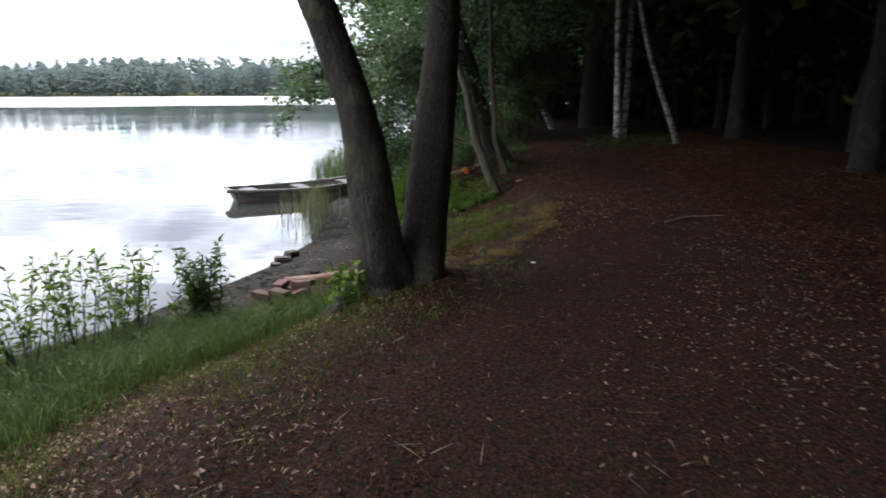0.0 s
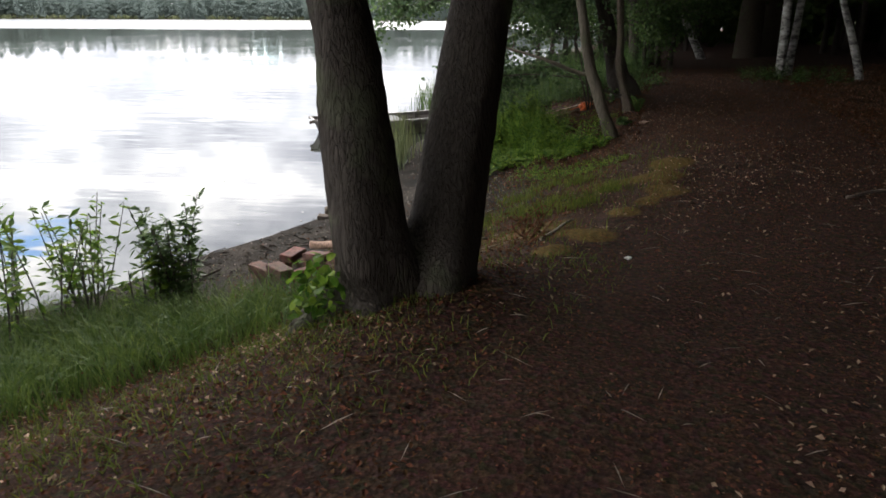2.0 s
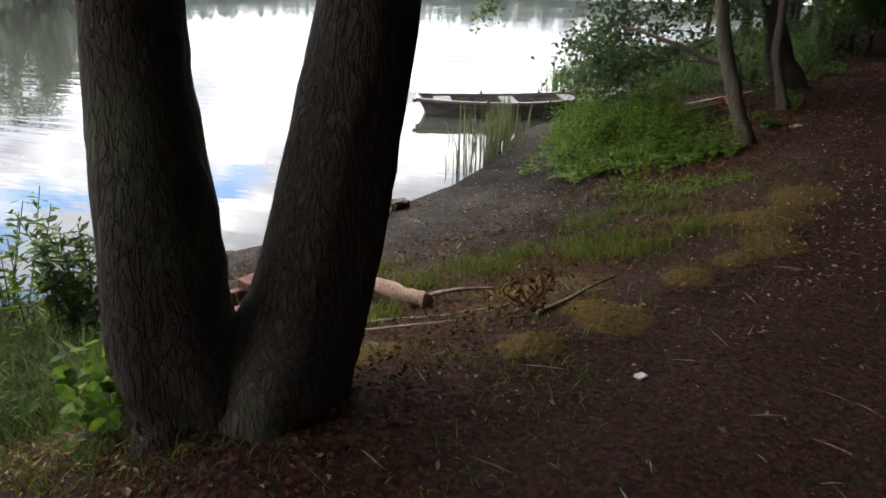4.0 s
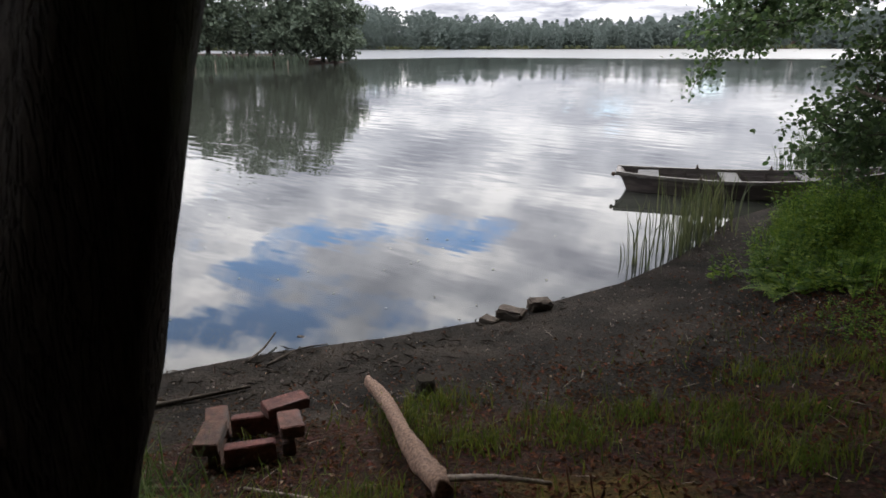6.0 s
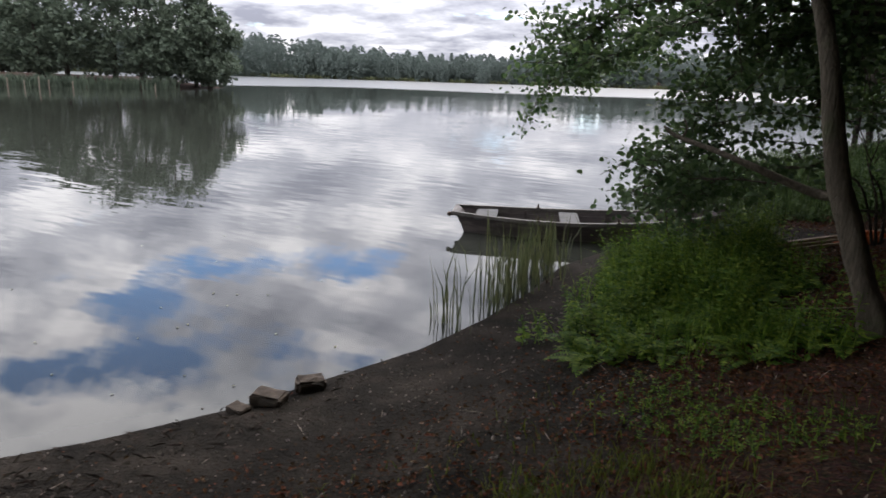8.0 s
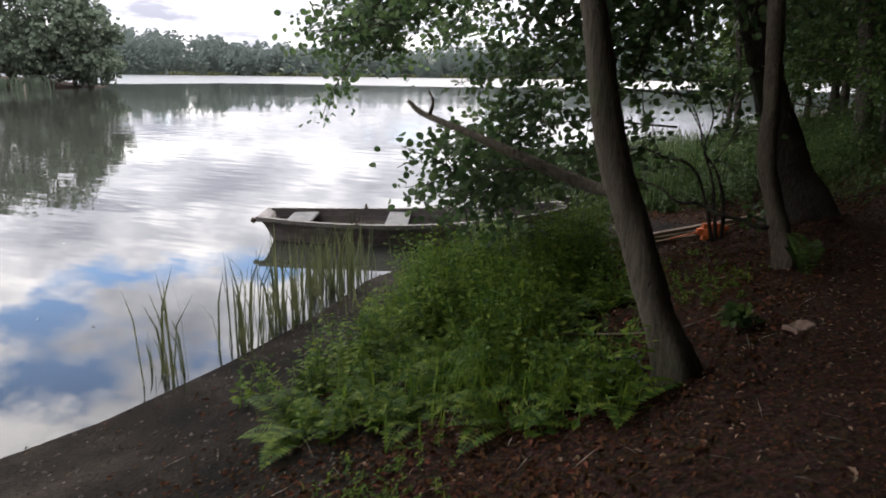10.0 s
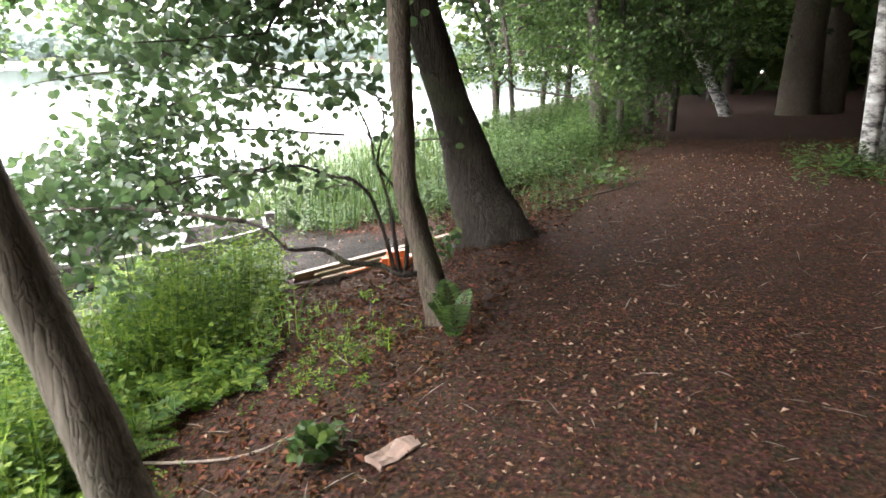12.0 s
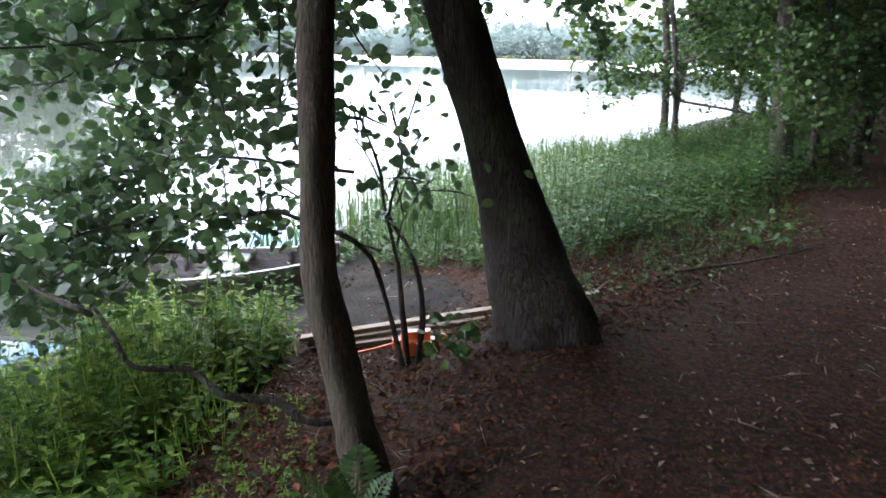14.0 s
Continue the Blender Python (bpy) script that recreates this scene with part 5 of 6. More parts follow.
V, F = leaves(P + (0, 0, 0.012), np.tile((0, 0, 1.0), (n, 1)) + 0.3 * unit(n, r), d, ll, r.uniform(0.004, 0.009, n), 4, 0.6)
stuff("fallen_twigs", V, F, M_STICK, "thin pale twigs strewn on the ground", "twigs")

# wet twigs and sodden leaves along the waterline
P = scatter(6500, (-5, -2, 3.5, 10), lambda x, y, s: bump(s, -0.05, 1.1, 0.2) * np.clip(1.1 - 0.28 * np.clip(y - 5.5, 0, 9), 0.12, 1) * 0.6, r)
n = len(P)
a = r.uniform(0, 6.28, n); ll = r.uniform(0.02, 0.16, n)
d = np.stack([np.cos(a), np.sin(a), r.normal(0, 0.15, n)], 1)
V, F = leaves(P + (0, 0, 0.012), np.tile((0, 0, 1.0), (n, 1)) + 0.4 * unit(n, r), d, ll, r.uniform(0.006, 0.025, n), 4, 0.5)
stuff("shore_debris", V, F, M_SODDEN, "dark wet twigs and sodden leaves along the waterline", "debris")

# pebbles, shells and crumbs on the beach
P = scatter(5000, (-5, 1, 3, 14), lambda x, y, s: bump(s, 0.0, 2.6, 0.3), r)
n = len(P)
sz = r.uniform(0.006, 0.022, n)
cube = np.array([(-1, 0, 0), (0, -1, 0), (1, 0, 0), (0, 1, 0), (0, 0, 0.8)])
rot = r.uniform(0, 6.28, n)
V = np.stack([np.cos(rot)[:, None] * cube[None, :, 0] - np.sin(rot)[:, None] * cube[None, :, 1] * 0.7, np.sin(rot)[:, None] * cube[None, :, 0] + np.cos(rot)[:, None] * cube[None, :, 1] * 0.7, np.tile(cube[None, :, 2], (n, 1))], -1) * sz[:, None, None] + P[:, None]
F = (np.array([(0, 1, 4), (1, 2, 4), (2, 3, 4), (3, 0, 4)])[None] + 5 * np.arange(n)[:, None, None]).reshape(-1, 3)
stuff("beach_crumbs", V.reshape(-1, 3), F, material("beach_crumb", (0.05, 0.04, 0.035), (0.2, 0.17, 0.14), 20, 0.9, 0, per="island", spread=0.5), "small dark pebbles and crumbs of mud on the beach", "pebbles")

# short grass along the lip of the bank and in tufts on the beach's edge
tufts = np.array([(-1.45, 5.85), (-1.2, 5.75), (-0.95, 5.9), (-0.75, 6.35), (-0.45, 6.7), (-0.1, 6.9), (-0.15, 7.6), (0.15, 8.0), (-0.55, 6.2), (0.2, 7.0), (-1.5, 6.15), (0.45, 6.3), (0.75, 6.8), (0.5, 7.8), (-0.9, 5.0), (-1.1, 4.7), (0.1, 6.5)])


def tuft_mask(x, y, s):
    out = np.zeros_like(x)
    for a_, b_ in tufts:
        out = np.maximum(out, np.exp(-((x - a_) ** 2 + (y - b_) ** 2) / 0.028))
    return out


P = scatter(150000, (-3, 2.5, 4.2, 9.2), lambda x, y, s: tuft_mask(x, y, s) * 0.45 + 0.012 * bump(s, 1.5, 4.4, 0.4), r)
V, F = grass_blades(P, r, 0.11, 0.0032)
stuff("grass_tufts", V, F, M_GRASS, "fresh green grass tufts on the upper beach", "grass")
P = scatter(130000, (-6, 2, -3.5, 4.4), lambda x, y, s: bump(s, 2.2, 4.6, 0.8) * np.clip(0.5 + 1.2 * waves(x, y, 3.0, 18), 0.05, 1), r)
V, F = grass_blades(P, r, 0.05, 0.0028, 1.0)
stuff("bank_grass", V, F, M_GRASS, "thin yellow-green grass on the lip of the bank", "grass")

# rank green growth on the bank beside the first steps
P = scatter(150000, (-8, -0.6, -3.5, 5.3), lambda x, y, s: bump(s, 0.45, 3.0, 0.6) * np.clip(1.2 - 2 * np.clip(y - 4.1, 0, 9), 0, 1) * 0.85, r)
V, F = grass_blades(P, r, 0.27, 0.0032, 0.7)
stuff("rank_grass", V, F, M_BANK, "rank green grass on the slope above the water", "grass")
P = scatter(1700, (-8, -0.6, -3.5, 5.2), lambda x, y, s: bump(s, 0.5, 2.7, 0.5) * np.clip(1.2 - 2 * np.clip(y - 3.9, 0, 9), 0, 1) * 0.8, r)
V, F = herb_leaves(P, r, 0.22, 0.05)
stuff("bank_herbs", V, F, M_UNDER, "low green weeds on the slope above the water", "weeds")

# nettles and ferns on the mound by the boat
def mound(x, y, s):
    edge = np.interp(y, [8.2, 9.0, 10.0, 11.0, 12.0, 13.2, 14.2], [0.2, 1.0, 1.1, 0.72, 0.52, 0.35, 0.0])
    return bump(s, 0.55, 9, 0.35) * np.clip((edge - x + 0.45 * waves(x, y, 3.0, 19)) / 0.4, 0, 1) * np.clip((y - 9.55 - 0.3 * np.clip(x, -2, 0) * -1 - 0.7 * waves(x, y, 2.6, 20)) / 1.5, 0, 1) * np.clip((14.35 - y) / 0.5, 0, 1)


P = scatter(10500, (-2.6, 1.6, 8.2, 14.4), lambda x, y, s: mound(x, y, s) * np.clip(0.6 + 1.8 * waves(x, y, 4.8, 44), 0.05, 1), r)
V, F = herb_leaves(P, r, 0.08 + 0.19 * np.clip((P[:, 1] - 9.4) / 1.5, 0, 1) + 0.10 * np.clip((P[:, 1] - 10.5) / 1.5, 0, 1) + 0.26 * np.clip(1.4 * waves(P[:, 0], P[:, 1], 4.8, 44) + 0.3, 0, 1) * np.clip((P[:, 1] - 9.4) / 1.2, 0.1, 1), 0.080)
stuff("nettles", V, F, M_HERB, "bright green nettles and weeds covering the mound by the boat", "weeds")
P = scatter(26000, (-2.6, 1.6, 8.2, 14.2), lambda x, y, s: mound(x, y, s) * np.clip(0.2 + waves(x, y, 3.6, 46), 0, 1) * 0.7, r)
V, F = grass_blades(P, r, 0.34, 0.0035, 0.5)
stuff("mound_grass", V, F, M_HERB, "long green grass between the nettles", "grass")
P = scatter(520, (-1.8, 1.3, 8.6, 12.4), lambda x, y, s: mound(x, y, s) * bump(s, 1.1, 9, 0.4), r)
V, F = joined([q for p in P for q in fronds(p, r, 5, 0.42)])
stuff("fern_patch", V, F, M_HERB, "low green ferns on the mound by the boat", "ferns")

P = scatter(3000, (-1.6, 0.6, 12.4, 14.4), lambda x, y, s: 0.13 * np.exp(-((x + 0.55) ** 2 + (y - 13.3) ** 2) / 0.12) + 0.10 * np.exp(-((x + 0.15) ** 2 + (y - 13.7) ** 2) / 0.06) + 0.05 * np.exp(-((x + 1.4) ** 2 + (y - 13.0) ** 2) / 0.1), r)
V, F = herb_leaves(P, r, 0.72, 0.10, 9)
stuff("tall_weeds", V, F, M_HERB, "tall yellow-green weeds rising above the nettles", "weeds")

# thin weeds over the litter, and the wood's edge
P = scatter(6500, (-0.8, 1.5, 8.2, 13.4), lambda x, y, s: bump(s, 1.9, 4.0, 0.5) * np.clip(waves(x, y, 3.1, 23) * 2 + 0.15, 0, 1) * np.clip((1.45 - x) / 0.5, 0, 1) * 0.6, r)
V, F = herb_leaves(P, r, 0.06, 0.036, 3)
stuff("litter_weeds", V, F, M_HERB, "scattered low green weeds among dead leaves", "weeds")
P = scatter(9000, (-2.8, 4.0, 14.6, 27), lambda x, y, s: bump(s, 0.3, 9, 0.4) * np.clip((np.interp(y, [14, 16, 18, 22, 27], [0.6, 1.5, 2.5, 3.0, 4.0]) - x) / 0.5, 0, 1) * np.clip((y - 16.2 + 0.9 * np.clip(x, 0, 2) + 0.4 * waves(x, y, 2.0, 51)) / 0.8, 0, 1), r)
V, F = herb_leaves(P, r, 0.25 + 0.55 * np.clip(0.4 + waves(P[:, 0], P[:, 1], 2.4, 53), 0, 1), 0.078, 7)
stuff("edge_weeds", V, F, M_UNDER, "tall green weeds along the edge of the wood", "weeds")
P = scatter(5200, (1.2, 4.6, 14.6, 22), lambda x, y, s: np.clip((np.interp(y, [14.6, 16, 18, 22], [1.9, 2.7, 3.2, 3.9]) - x) / 0.6, 0, 1) * np.clip(0.25 + 1.4 * waves(x, y, 3.3, 63), 0, 1) * 0.55, r)
V, F = herb_leaves(P, r, 0.10, 0.055, 3)
stuff("path_side_weeds", V, F, M_UNDER, "low green weeds spreading over dead leaves beside the path", "weeds")
P = scatter(5000, (0.8, 3.6, 14.8, 21), lambda x, y, s: np.clip((np.interp(y, [14.8, 16, 18, 21], [1.8, 2.5, 3.0, 3.5]) - x) / 0.6, 0, 1) * np.clip(0.2 + 1.4 * waves(x, y, 2.7, 64), 0, 1) * 0.7, r)
V, F = grass_blades(P, r, 0.22, 0.004, 0.6)
stuff("path_side_grass", V, F, M_SEDGE, "rough green grass beside the path", "grass")
P = scatter(900, (4.4, 9.5, 15.5, 22), lambda x, y, s: np.exp(-((x - 5.6) ** 2 + (y - 17.6) ** 2) / 1.0), r)
V, F = herb_leaves(P, r, 0.28, 0.12)
stuff("birch_foot_weeds", V, F, M_UNDER, "dark green weeds round the foot of the birch", "weeds")
P = scatter(9000, (-4.5, 1.2, 16, 27), lambda x, y, s: bump(s, -0.8, 3.0, 0.4) * np.clip(0.45 + 1.2 * waves(x, y, 2.6, 57), 0.05, 1), r)
V, F = grass_blades(P, r, 0.8, 0.008, 0.18)
stuff("reed_bed", V, F, M_SEDGE, "light green reeds behind the landed boat", "reeds")

# reeds at the water's edge by the boat
P = scatter(5200, (-3.4, -1.8, 8.9, 13.2), lambda x, y, s: np.exp(-((s + 0.14) / 0.2) ** 2) * np.clip(0.35 + 1.3 * waves(x, y, 7.0, 29), 0.04, 1) * np.clip((y - 9.85) / 0.9, 0.0, 1) * 0.55 + 0.16 * np.exp(-((x + 2.75) ** 2 + (y - 12.4) ** 2) / 0.2), r)
P[:, 2] = np.maximum(P[:, 2], -0.1)
V, F = grass_blades(P, r, 0.76, 0.0075, 0.13)
stuff("shore_reeds", V, F, M_REED, "slim reeds standing at the water's edge by the boat", "reeds")


def willow_herb(at, tall, stems, seed, dense=2.0, mat=None):
    """A leafy, many-stemmed plant on the bank."""
    q = np.random.default_rng(seed)
    z = ground_z(*at)
    t = thing("bank_shrub", (at[0], at[1], z), "leafy green willowherb standing up against the lake", "shrub", "plants on the bank")
    specs, pieces = [], []
    for k in range(stems):
        a = q.uniform(0, 6.28); lean = q.uniform(0.05, 0.35)
        H = tall * q.uniform(0.65, 1.05)
        b = np.array([math.cos(a), math.sin(a), 0]) * q.uniform(0.0, 0.12)
        e = b + np.array([math.cos(a) * lean * H, math.sin(a) * lean * H, H])
        pts = [b - (0, 0, 0.03), b * 0.6 + e * 0.4 + q.normal(0, 0.02, 3), e]
        specs.append((pts, [0.008, 0.006, 0.003], 5, 4, 0.02, 0))
        C, _ = smooth_path(pts, np.ones(3), 16)
        C = C[int(len(C) * (0.2 if dense > 1.5 else 0.4)):]
        m = int(dense * len(C))
        i = q.integers(0, len(C), m)
        d = unit(m, q) * (1, 1, 0.3) + (0, 0, 0.25)
        d /= np.linalg.norm(d, axis=1)[:, None]
        L_ = q.uniform(0.06, 0.125, m)
        pieces.append(leaves(C[i] + d * 0.05, unit(m, q) * 0.6 + (0, 0, 0.8), d, L_, L_ * 0.32, 4))
    for spec, (V, F) in zip(specs, pieces):
        stem = child("stem", tubes_mesh("stem", [spec], M_TWIG), t)
        child("foliage", mesh_np("foliage", V, F, mat or M_HERB), stem)


willow_herb((-2.52, 4.52), 0.84, 16, 400, 2.2, M_UNDER)
willow_herb((-2.68, 4.40), 0.66, 7, 401, 1.4)
qw = np.random.default_rng(440)
for k in range(38):
    y = 4.7 - 4.6 * k / 37 + qw.normal(0, 0.1)
    x = np.interp(y, [-1.0, 1.5, 3.0, 4.8], [-5.1, -4.45, -3.85, -3.1]) + qw.uniform(-0.35, 0.25)
    willow_herb((x, y), qw.uniform(0.78, 1.08), int(qw.integers(3, 6)), 410 + k, 1.3)

# leafy suckers at the feet of the trees
for at, n_, sp, tall in (((-0.98, 3.35), 14, 0.16, 0.42), ((1.25, 13.6), 6, 0.12, 0.3), ((1.30, 11.1), 9, 0.17, 0.15), ((2.4, 16.7), 8, 0.3, 0.3)):
    q = np.random.default_rng(int(at[1] * 10))
    V, F = shoots((at[0], at[1], ground_z(*at)), n_, q, sp, tall)
    tagged(new("sucker_shoots", mesh_np("sucker_shoots", V, F, M_UNDER if at[1] > 5 else M_HERB)), "leafy green shoots at a tree's foot", "shoots", kind="stuff")

t = thing("fern", (1.63, 12.22, ground_z(1.63, 12.22)), "single green fern at the foot of the thin tree", "fern")
for V, F in fronds((0, 0, 0.0), np.random.default_rng(8), 7, 0.36, 0.55):
    child("frond", mesh_np("frond", V, F, M_UNDER), t)


# ---- things on the beach ----
def rounded_box(size, bevel, jitter=0.0, seed=0, cuts=0):
    bm = bmesh.new()
    bmesh.ops.create_cube(bm, size=1)
    if cuts:
        bmesh.ops.subdivide_edges(bm, edges=list(bm.edges), cuts=cuts, use_grid_fill=True)
    for v in bm.verts:
        v.co = Vector((v.co.x * size[0], v.co.y * size[1], v.co.z * size[2]))
    if bevel:
        sharp = [e for e in bm.edges if len(e.link_faces) == 2 and e.link_faces[0].normal.angle(e.link_faces[1].normal, 0) > 0.5]
        bmesh.ops.bevel(bm, geom=sharp, offset=bevel, segments=2, affect="EDGES")
    if jitter:
        q = np.random.default_rng(seed)
        for v in bm.verts:
            v.co += Vector(q.normal(0, jitter, 3))
    return bm


def fire_box():
    """A square hearth of loose red bricks set on edge and laid flat."""
    x0, y0 = -1.80, 4.86
    z0 = min(ground_z(-2.1, 5.1), ground_z(-1.85, 5.05)) - 0.015
    t = thing("brick_hearth", (x0, y0, z0), "small square hearth of loose sooty red bricks on the beach", "hearth", rz=55)
    shapes = []
    for k in range(3):
        bm = rounded_box((0.25, 0.12, 0.065), 0.006, 0.0015, k)
        me = bpy.data.meshes.new("brick"); bm.to_mesh(me); bm.free(); me.materials.append(M_BRICK)
        shapes.append(me)
    q = np.random.default_rng(77)
    # on edge round the fire, then the loose ones laid over them and one fallen outside
    rows = [(0.175, 0.03, 0.058, 90, 0, 2), (0.17, 0.43, 0.066, 86, 0, -3), (-0.005, 0.15, 0.058, 90, 0, 91), (-0.01, 0.36, 0.058, 90, 0, 87),
            (0.36, 0.16, 0.058, 90, 0, 93), (0.365, 0.385, 0.058, 90, 0, 88), (-0.02, 0.10, 0.150, 0, 0, 84), (-0.02, 0.345, 0.150, 0, 0, 96),
            (0.375, 0.14, 0.153, 0, 10, 97), (0.34, 0.45, 0.153, 3, 0, 25)]
    turn = radians(55)
    for k, (x, y, z, rx, ry, rz) in enumerate(rows):
        b = child("brick", shapes[k % 3], t)
        on = ground_z(x0 + x * math.cos(turn) - y * math.sin(turn), y0 + x * math.sin(turn) + y * math.cos(turn)) - z0
        b.matrix_local = pose(x, y, z + on - 0.008, rx + q.normal(0, 1), ry + q.normal(0, 1.5), rz)
    bm = bmesh.new()
    bmesh.ops.create_grid(bm, x_segments=10, y_segments=10, size=0.16, matrix=Matrix.Translation((0.175, 0.23, 0.045)))
    for v in bm.verts:
        v.co.z += q.normal(0, 0.008) + 0.10 * (0.23 - v.co.y)
    part("ash", bm, material("wood_ash", (0.01, 0.01, 0.01), (0.05, 0.047, 0.044), 30, 0.95, 0.6), t, "black and grey ash")


fire_box()


def log():
    a, b = np.array([-2.05, 6.07, 0.0]), np.array([-0.62, 5.27, 0.0])
    a[2], b[2] = ground_z(a[0], a[1]) + 0.085, ground_z(b[0], b[1]) + 0.045
    t = thing("fallen_log", tuple(a), "barkless pinkish-brown log lying up the beach", "log")
    d = b - a
    pts = [(0, 0, 0), d * 0.3 + (0.01, 0.02, 0), d * 0.65 - (0.015, 0.01, -0.01), d * 0.9, d]
    child("trunk", tubes_mesh("trunk", [(pts, [0.033, 0.041, 0.045, 0.052, 0.044], 14, 9, 0.13, 0)], M_LOG), t)
    s = d * 0.93
    e = np.array([-0.32, 5.62, ground_z(-0.32, 5.62) + 0.03]) - a
    child("branch_stub", tubes_mesh("branch_stub", [([s, (s + e) / 2 + (0, 0, 0.02), e], [0.018, 0.014, 0.009], 9, 5, 0.12, 0)], M_STICK), t, "grey side branch")


log()


def cut_stump():
    x, y = -1.72, 6.26
    z = ground_z(x, y)
    t = thing("cut_stump", (x, y, z), "short dark sawn stump standing beside the log", "stump")
    child("bark", tubes_mesh("bark", [([(0, 0, -0.08), (0, 0, 0.04), (0.005, 0, 0.115)], [0.072, 0.066, 0.062], 16, 4, 0.05, 0)], M_BARK), t)
    bm = bmesh.new()
    bmesh.ops.create_circle(bm, cap_ends=True, segments=18, radius=0.057, matrix=Matrix.Translation((0.005, 0, 0.119)))
    part("cut_face", bm, M_SODDEN, t, "grey sawn top")


cut_stump()


def stone(name, at, size, rz, seed, label, category="stone", mat=None, group=""):
    bm = rounded_box(size, min(size) * 0.16, min(size) * 0.05, seed, 2)
    me = bpy.data.meshes.new(name); bm.to_mesh(me); bm.free(); me.materials.append(mat or M_STONE)
    ob = new(name, me)
    ob.matrix_world = pose(at[0], at[1], max(ground_z(*at[:2]), -0.03) + size[2] * 0.36, 2, 3, rz)
    return tagged(ob, label, category, group)


stone("shore_stone", (-2.45, 8.08), (0.24, 0.17, 0.10), 20, 1, "rough grey-brown block at the water's edge", group="blocks at the water's edge")
stone("shore_stone", (-2.38, 8.42), (0.22, 0.15, 0.11), 55, 2, "rough grey-brown block at the water's edge", group="blocks at the water's edge")
stone("shore_stone", (-2.52, 7.86), (0.15, 0.11, 0.05), 5, 3, "flat brown stone half sunk in mud")
slab = stone("bark_slab", (1.62, 11.15), (0.25, 0.11, 0.025), 62, 4, "pale brown slab of bark lying on dead leaves", "bark", material("bark_slab", (0.15, 0.095, 0.068), (0.29, 0.195, 0.145), 14, 0.85, 0.5))
for v in slab.data.vertices:
    v.co.y *= 1 - 1.6 * abs(v.co.x) ** 1.0 * (1.6 if v.co.x > 0 else 0.9)
    v.co.z += 0.05 * v.co.x + 0.012 * math.sin(40 * v.co.x + 22 * v.co.y)
stone("pale_scrap", (1.06, 10.73), (0.085, 0.05, 0.02), 15, 5, "small white scrap lying on dead leaves", "litter", M_PALE)
stone("pale_scrap", (0.70, 4.44), (0.05, 0.035, 0.012), 60, 6, "small pale scrap lying on the ground", "litter", M_PALE)


def stick(name, pts, rad, label, mat=None, on_ground=True, group="sticks"):
    P = [np.array((p[0], p[1], (ground_z(p[0], p[1]) + rad + (p[2] if len(p) > 2 else 0)))) for p in pts]
    o = P[0].copy()
    me = tubes_mesh(name, [([p - o for p in P], list(np.linspace(rad, rad * 0.55, len(P))), 8, 5, 0.08, 0)], mat or M_STICK)
    ob = new(name, me)
    ob.location = tuple(o)
    return tagged(ob, label, "stick", group)


stick("fallen_branch", [(0.13, 4.94), (0.24, 5.2, 0.01), (0.31, 5.5, 0.02), (0.39, 5.72)], 0.013, "grey fallen branch along the bank's lip")
stick("fallen_branch", [(-1.41, 4.61), (-1.1, 4.86, 0.02), (-0.8, 4.93, 0.01), (-0.56, 5.0)], 0.010, "pale fallen branch lying on the grass")
stick("fallen_branch", [(-1.5, 4.85), (-1.0, 4.95, 0.01), (-0.4, 5.0), (0.05, 5.25)], 0.007, "thin grey fallen branch on the litter")
stick("fallen_branch", [(-1.0, 4.75), (-0.6, 4.72, 0.02), (-0.25, 4.85)], 0.009, "thin grey fallen branch on the litter")
stick("drift_stick", [(-3.1, 4.95), (-2.95, 5.3), (-2.8, 5.65)], 0.022, "dark wet stick on the shore mud", M_TWIG)
stick("drift_stick", [(-3.35, 5.95), (-3.45, 6.15, 0.03), (-3.6, 6.37, 0.10)], 0.012, "dark bent stick reaching into the water", M_TWIG)
stick("drift_stick", [(-3.15, 6.0), (-3.25, 6.35, 0.01), (-3.2, 6.6)], 0.010, "dark wet stick on the shore mud", M_TWIG)
stick("fallen_branch", [(2.6, 6.0), (3.0, 6.3, 0.02), (3.5, 6.35)], 0.014, "grey fallen branch on the path")
stick("fallen_branch", [(-0.2, 11.4, 0.05), (0.3, 11.35, 0.03), (0.9, 11.3), (1.2, 11.5)], 0.009, "thin grey fallen branch on the litter")
stick("fallen_branch", [(2.0, 16.2), (2.6, 16.9, 0.02), (3.0, 17.8)], 0.010, "dark fallen branch at the wood's edge", M_TWIG)
stick("fallen_branch", [(1.9, 15.6), (2.5, 16.1, 0.02), (2.9, 16.9)], 0.012, "dark fallen branch at the wood's edge", M_TWIG)

# a dead brown plant on the bank's lip
q = np.random.default_rng(91)
t = thing("dead_plant", (0.03, 5.06, ground_z(0.03, 5.06)), "withered brown dock plant on the bank's lip", "plant")
specs = [([(q.normal(0, 0.05), q.normal(0, 0.08), -0.02), (q.normal(0, 0.08), q.normal(0, 0.12), 0.12), (q.normal(0, 0.14), q.normal(0, 0.2), q.uniform(0.2, 0.36))], [0.006, 0.005, 0.003], 5, 4, 0.03, 0) for _ in range(8)]
for spec in specs:
    child("stalk", tubes_mesh("stalk", [spec], M_DRY), t)
P = np.stack([q.normal(0, 0.09, 70), q.normal(0, 0.14, 70), q.uniform(0.02, 0.22, 70)], 1)
V, F = leaves(P, unit(70, q), unit(70, q), q.uniform(0.025, 0.06, 70), 0.022, 4, 0.4)
child("withered_foliage", mesh_np("withered_foliage", V, F, M_DRY), t)


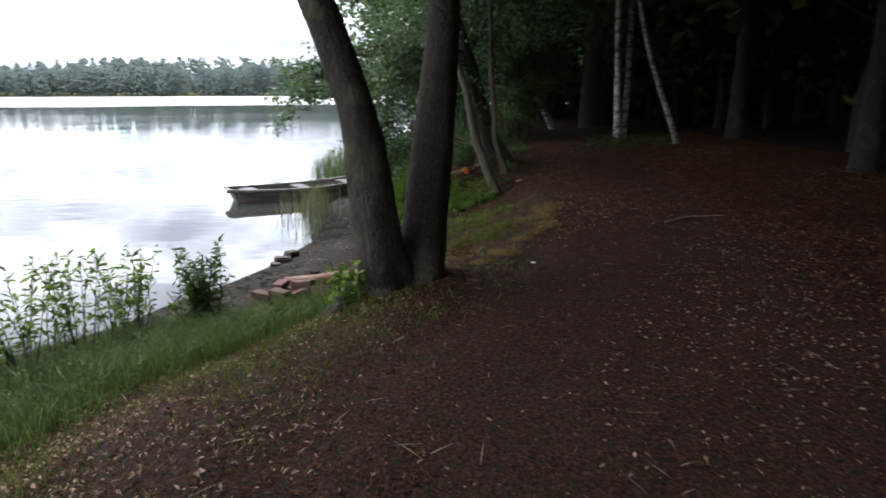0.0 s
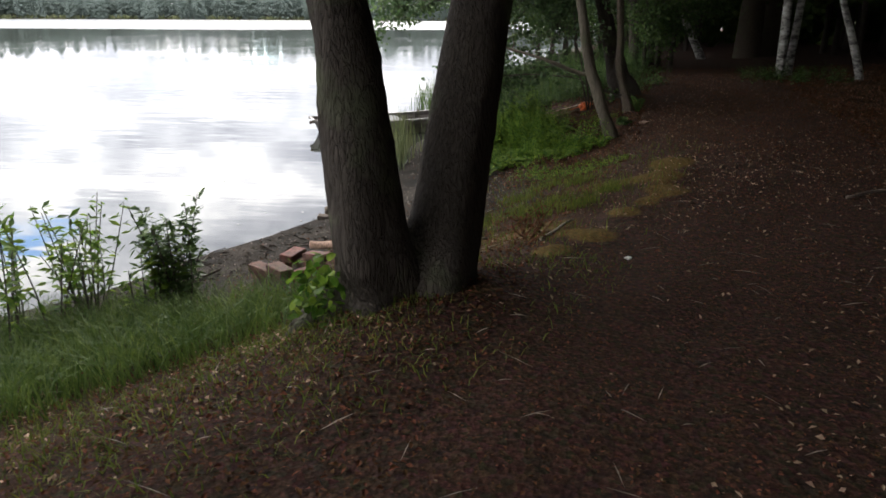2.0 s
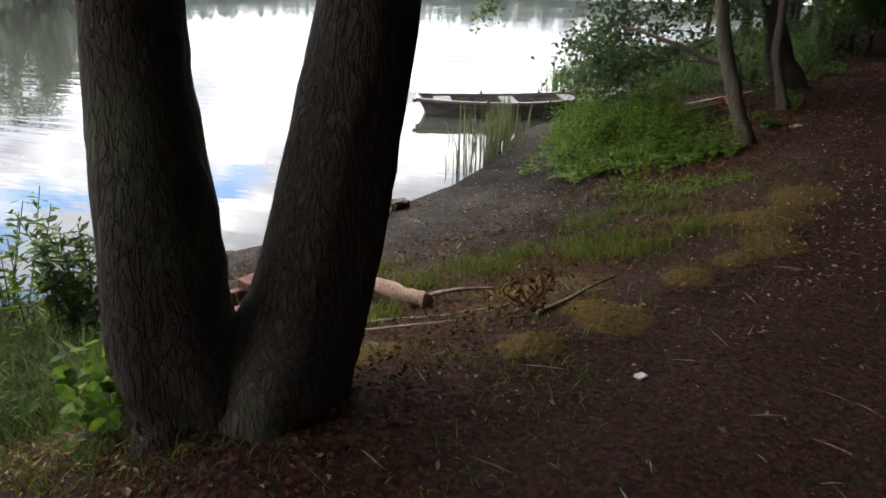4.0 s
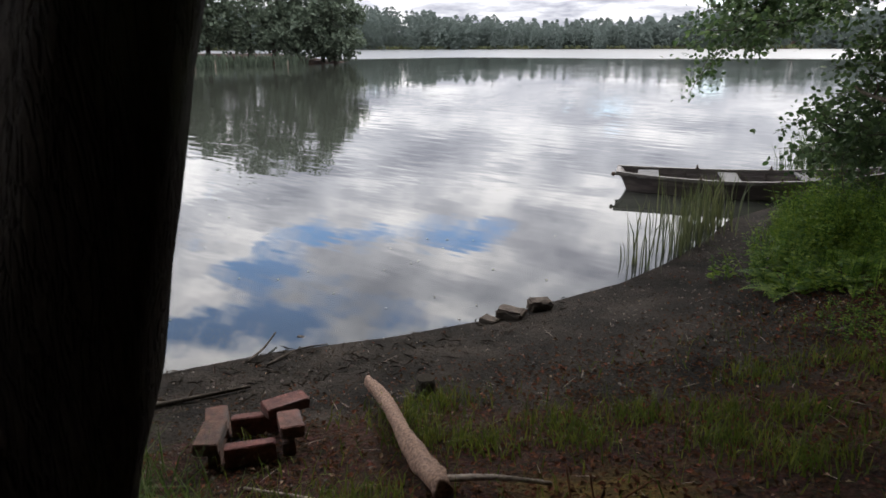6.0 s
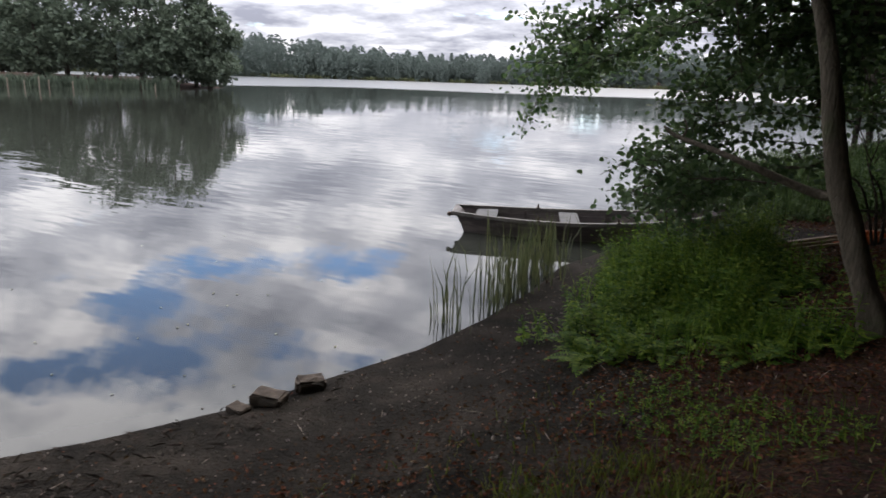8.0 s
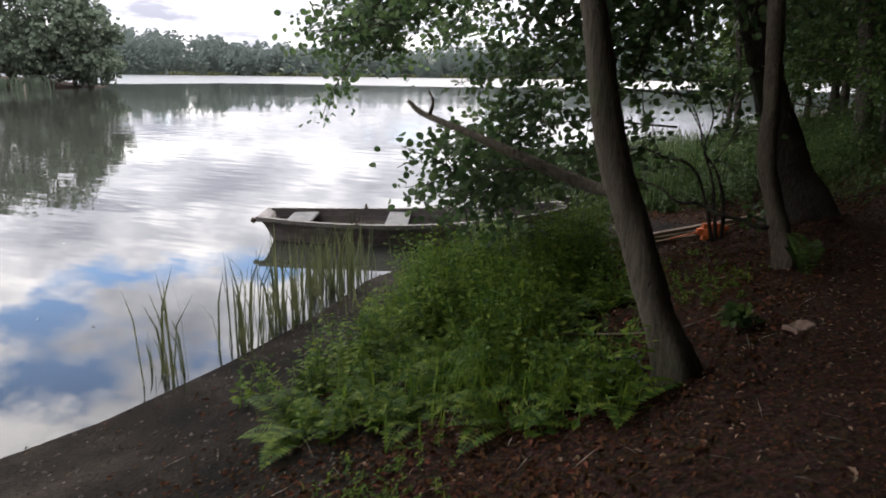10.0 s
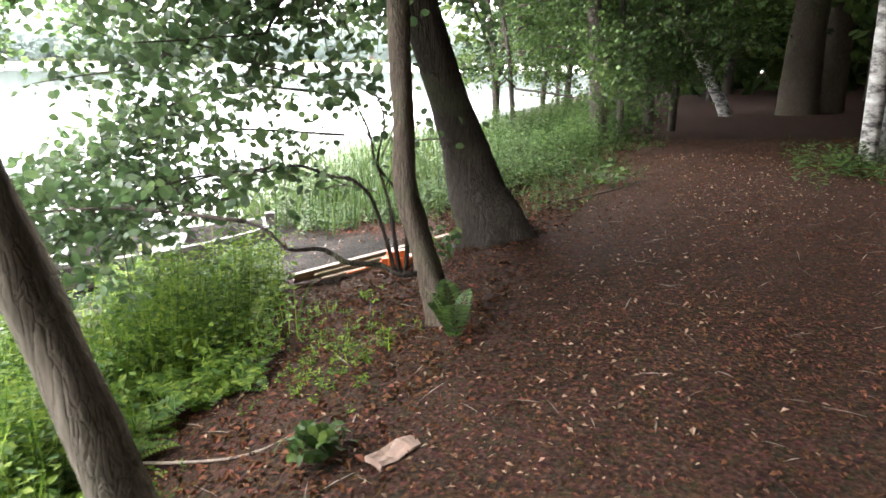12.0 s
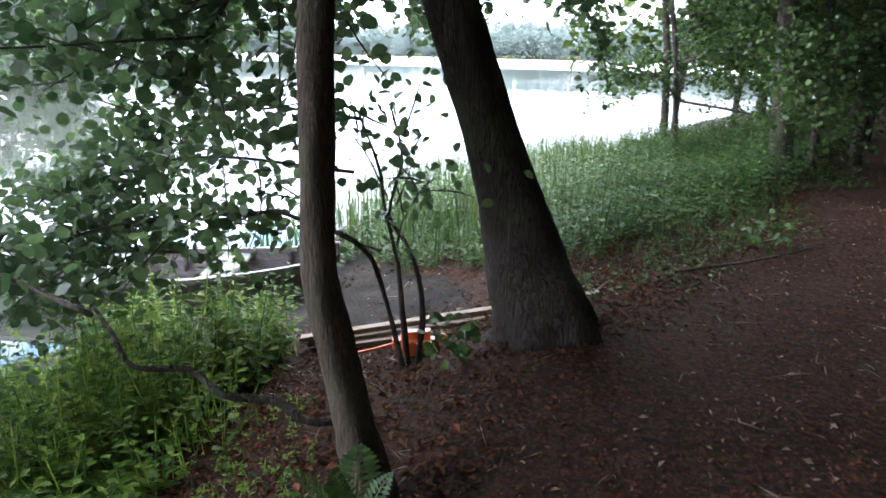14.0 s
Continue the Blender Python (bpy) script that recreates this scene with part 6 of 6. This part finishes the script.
# ---- planks, float and crate behind the thin tree ----
def plank_pile():
    x0, y0, turn = -0.2, 14.12, math.atan2(0.95, 2.0)
    t = thing("plank_pile", (x0, y0, 0), "stack of long weathered yellowish planks lying behind the trees", "planks", rz=math.degrees(turn))
    q = np.random.default_rng(66)
    # across the stack, height over the lowest, length, start, breadth
    for dy, dz, ln, s0, wide in ((0.04, 0.060, 2.05, 0.0, 0.07), (-0.03, 0.030, 1.7, 0.22, 0.045), (0.05, 0.030, 2.1, 0.05, 0.06), (-0.09, 0.0, 1.5, 0.28, 0.045), (0.05, 0.0, 2.1, 0.04, 0.07)):
        p = part("plank", rounded_box((ln, wide, 0.028), 0.003, 0.0), M_PLANK, t)
        ends = [ground_z(x0 + e * math.cos(turn), y0 + e * math.sin(turn)) + h for e, h in ((0.0, 0.02), (2.2, -0.05))]
        tilt = (ends[1] - ends[0]) / 2.2
        p.matrix_local = Matrix.Translation((s0 + ln / 2, dy, ends[0] + (s0 + ln / 2) * tilt + dz)) @ Matrix.Rotation(-math.atan(tilt), 4, "Y") @ Matrix.Rotation(radians(q.normal(0, 0.8)), 4, "Z")
    return t


plank_pile()


def orange_float():
    z = ground_z(0.84, 13.95) + 0.085
    t = thing("orange_float", (0.84, 13.95, z), "bright orange plastic float lying on dead leaves before the planks", "float", rz=35)
    bm = rounded_box((0.27, 0.15, 0.16), 0.05)
    for v in bm.verts:
        v.co.z *= 1 + 0.25 * v.co.x
    part("body", bm, M_ORANGE, t)
    bm = bmesh.new()
    for k in range(4):
        bmesh.ops.create_cube(bm, size=1, matrix=Matrix.Translation((-0.07 + 0.045 * k, -0.076, 0)) @ Matrix.Diagonal((0.014, 0.01, 0.085, 1)))
    part("moulded_rib", bm, M_ORANGE, t)
    bm = bmesh.new()
    bmesh.ops.create_cone(bm, cap_ends=True, segments=14, radius1=0.03, radius2=0.026, depth=0.05, matrix=Matrix.Translation((0.15, 0, 0.03)) @ Matrix.Rotation(radians(90), 4, "Y"))
    part("cap", bm, M_ORANGE, t)
    c = child("cord", tubes_mesh("cord", [([(-0.13, 0, 0), (-0.25, -0.03, -0.02), (-0.42, -0.02, -0.06)], [0.008, 0.008, 0.008], 6, 5, 0.0, 0)], M_ORANGE), t)


orange_float()


def crate():
    x, y = 0.74, 10.6
    z = ground_z(x, y)
    t = thing("dark_crate", (x, y, z - 0.06), "small dark slatted plastic crate half hidden in weeds", "crate", rz=25)
    for k in range(3):
        for sy in (-0.085, 0.085):
            p = part("slat", rounded_box((0.28, 0.012, 0.028), 0.003), M_TUB, t); p.matrix_local = Matrix.Translation((0, sy, 0.03 + 0.045 * k))
        for sx in (-0.14, 0.14):
            p = part("slat", rounded_box((0.012, 0.17, 0.028), 0.003), M_TUB, t); p.matrix_local = Matrix.Translation((sx, 0, 0.03 + 0.045 * k))
    for sx in (-0.135, 0.135):
        for sy in (-0.08, 0.08):
            p = part("corner_post", rounded_box((0.02, 0.02, 0.15), 0.003), M_TUB, t); p.matrix_local = Matrix.Translation((sx, sy, 0.075))
    p = part("floor_panel", rounded_box((0.28, 0.17, 0.01), 0.002), M_TUB, t); p.matrix_local = Matrix.Translation((0, 0, 0.012))


crate()

# specks afloat near the shore
P = np.stack([r.uniform(-9, -2.6, 70), r.uniform(4, 13, 70), np.full(70, 0.004)], 1)
P = P[shore_distance(P[:, 0], P[:, 1]) < -0.1]
V, F = leaves(P, unit(len(P), r) * 0.12 + (0, 0, 1), unit(len(P), r), r.uniform(0.02, 0.06, len(P)), 0.025, 4, 0.2)
stuff("floating_leaves", V, F, M_FEATHER, "a few dark leaves floating near the shore", "leaves")
stone("floating_bottle", (-3.48, 6.57), (0.13, 0.05, 0.035), 35, 9, "crumpled pale plastic bottle floating at the shore", "bottle", M_STONE)

# posts and a bare dead trunk by the wooded spit
for k, (bx, dist, tall) in enumerate(((63.5, 86, 0.9), (64.1, 86, 1.2), (65.0, 85, 0.8), (66.0, 86, 1.0), (62.0, 85, 0.8), (56.5, 83, 0.7))):
    x, y = 1.05 - dist * math.sin(radians(bx)), 4.6 + dist * math.cos(radians(bx))
    ob = new("mooring_post", tubes_mesh("mooring_post", [([(0, 0, -0.6), (0.02, 0, tall * 0.5), (0.05, 0, tall)], [0.06, 0.055, 0.05], 8, 2, 0.04, 0)], M_STICK))
    ob.location = (x, y, 0)
    tagged(ob, "pale wooden post standing in the far shallows", "post", "posts in the far shallows")
x, y = 1.05 - 93 * math.sin(radians(70.3)), 4.6 + 93 * math.cos(radians(70.3))
plain_tree("dead_birch", x, y, [(0.1, 0, 2.5), (0.0, 0, 5), (-0.3, 0, 8.5)], [0.07, 0.06, 0.05, 0.04, 0.02], "bare white dead birch on the wooded spit", M_BIRCH, "", 15)
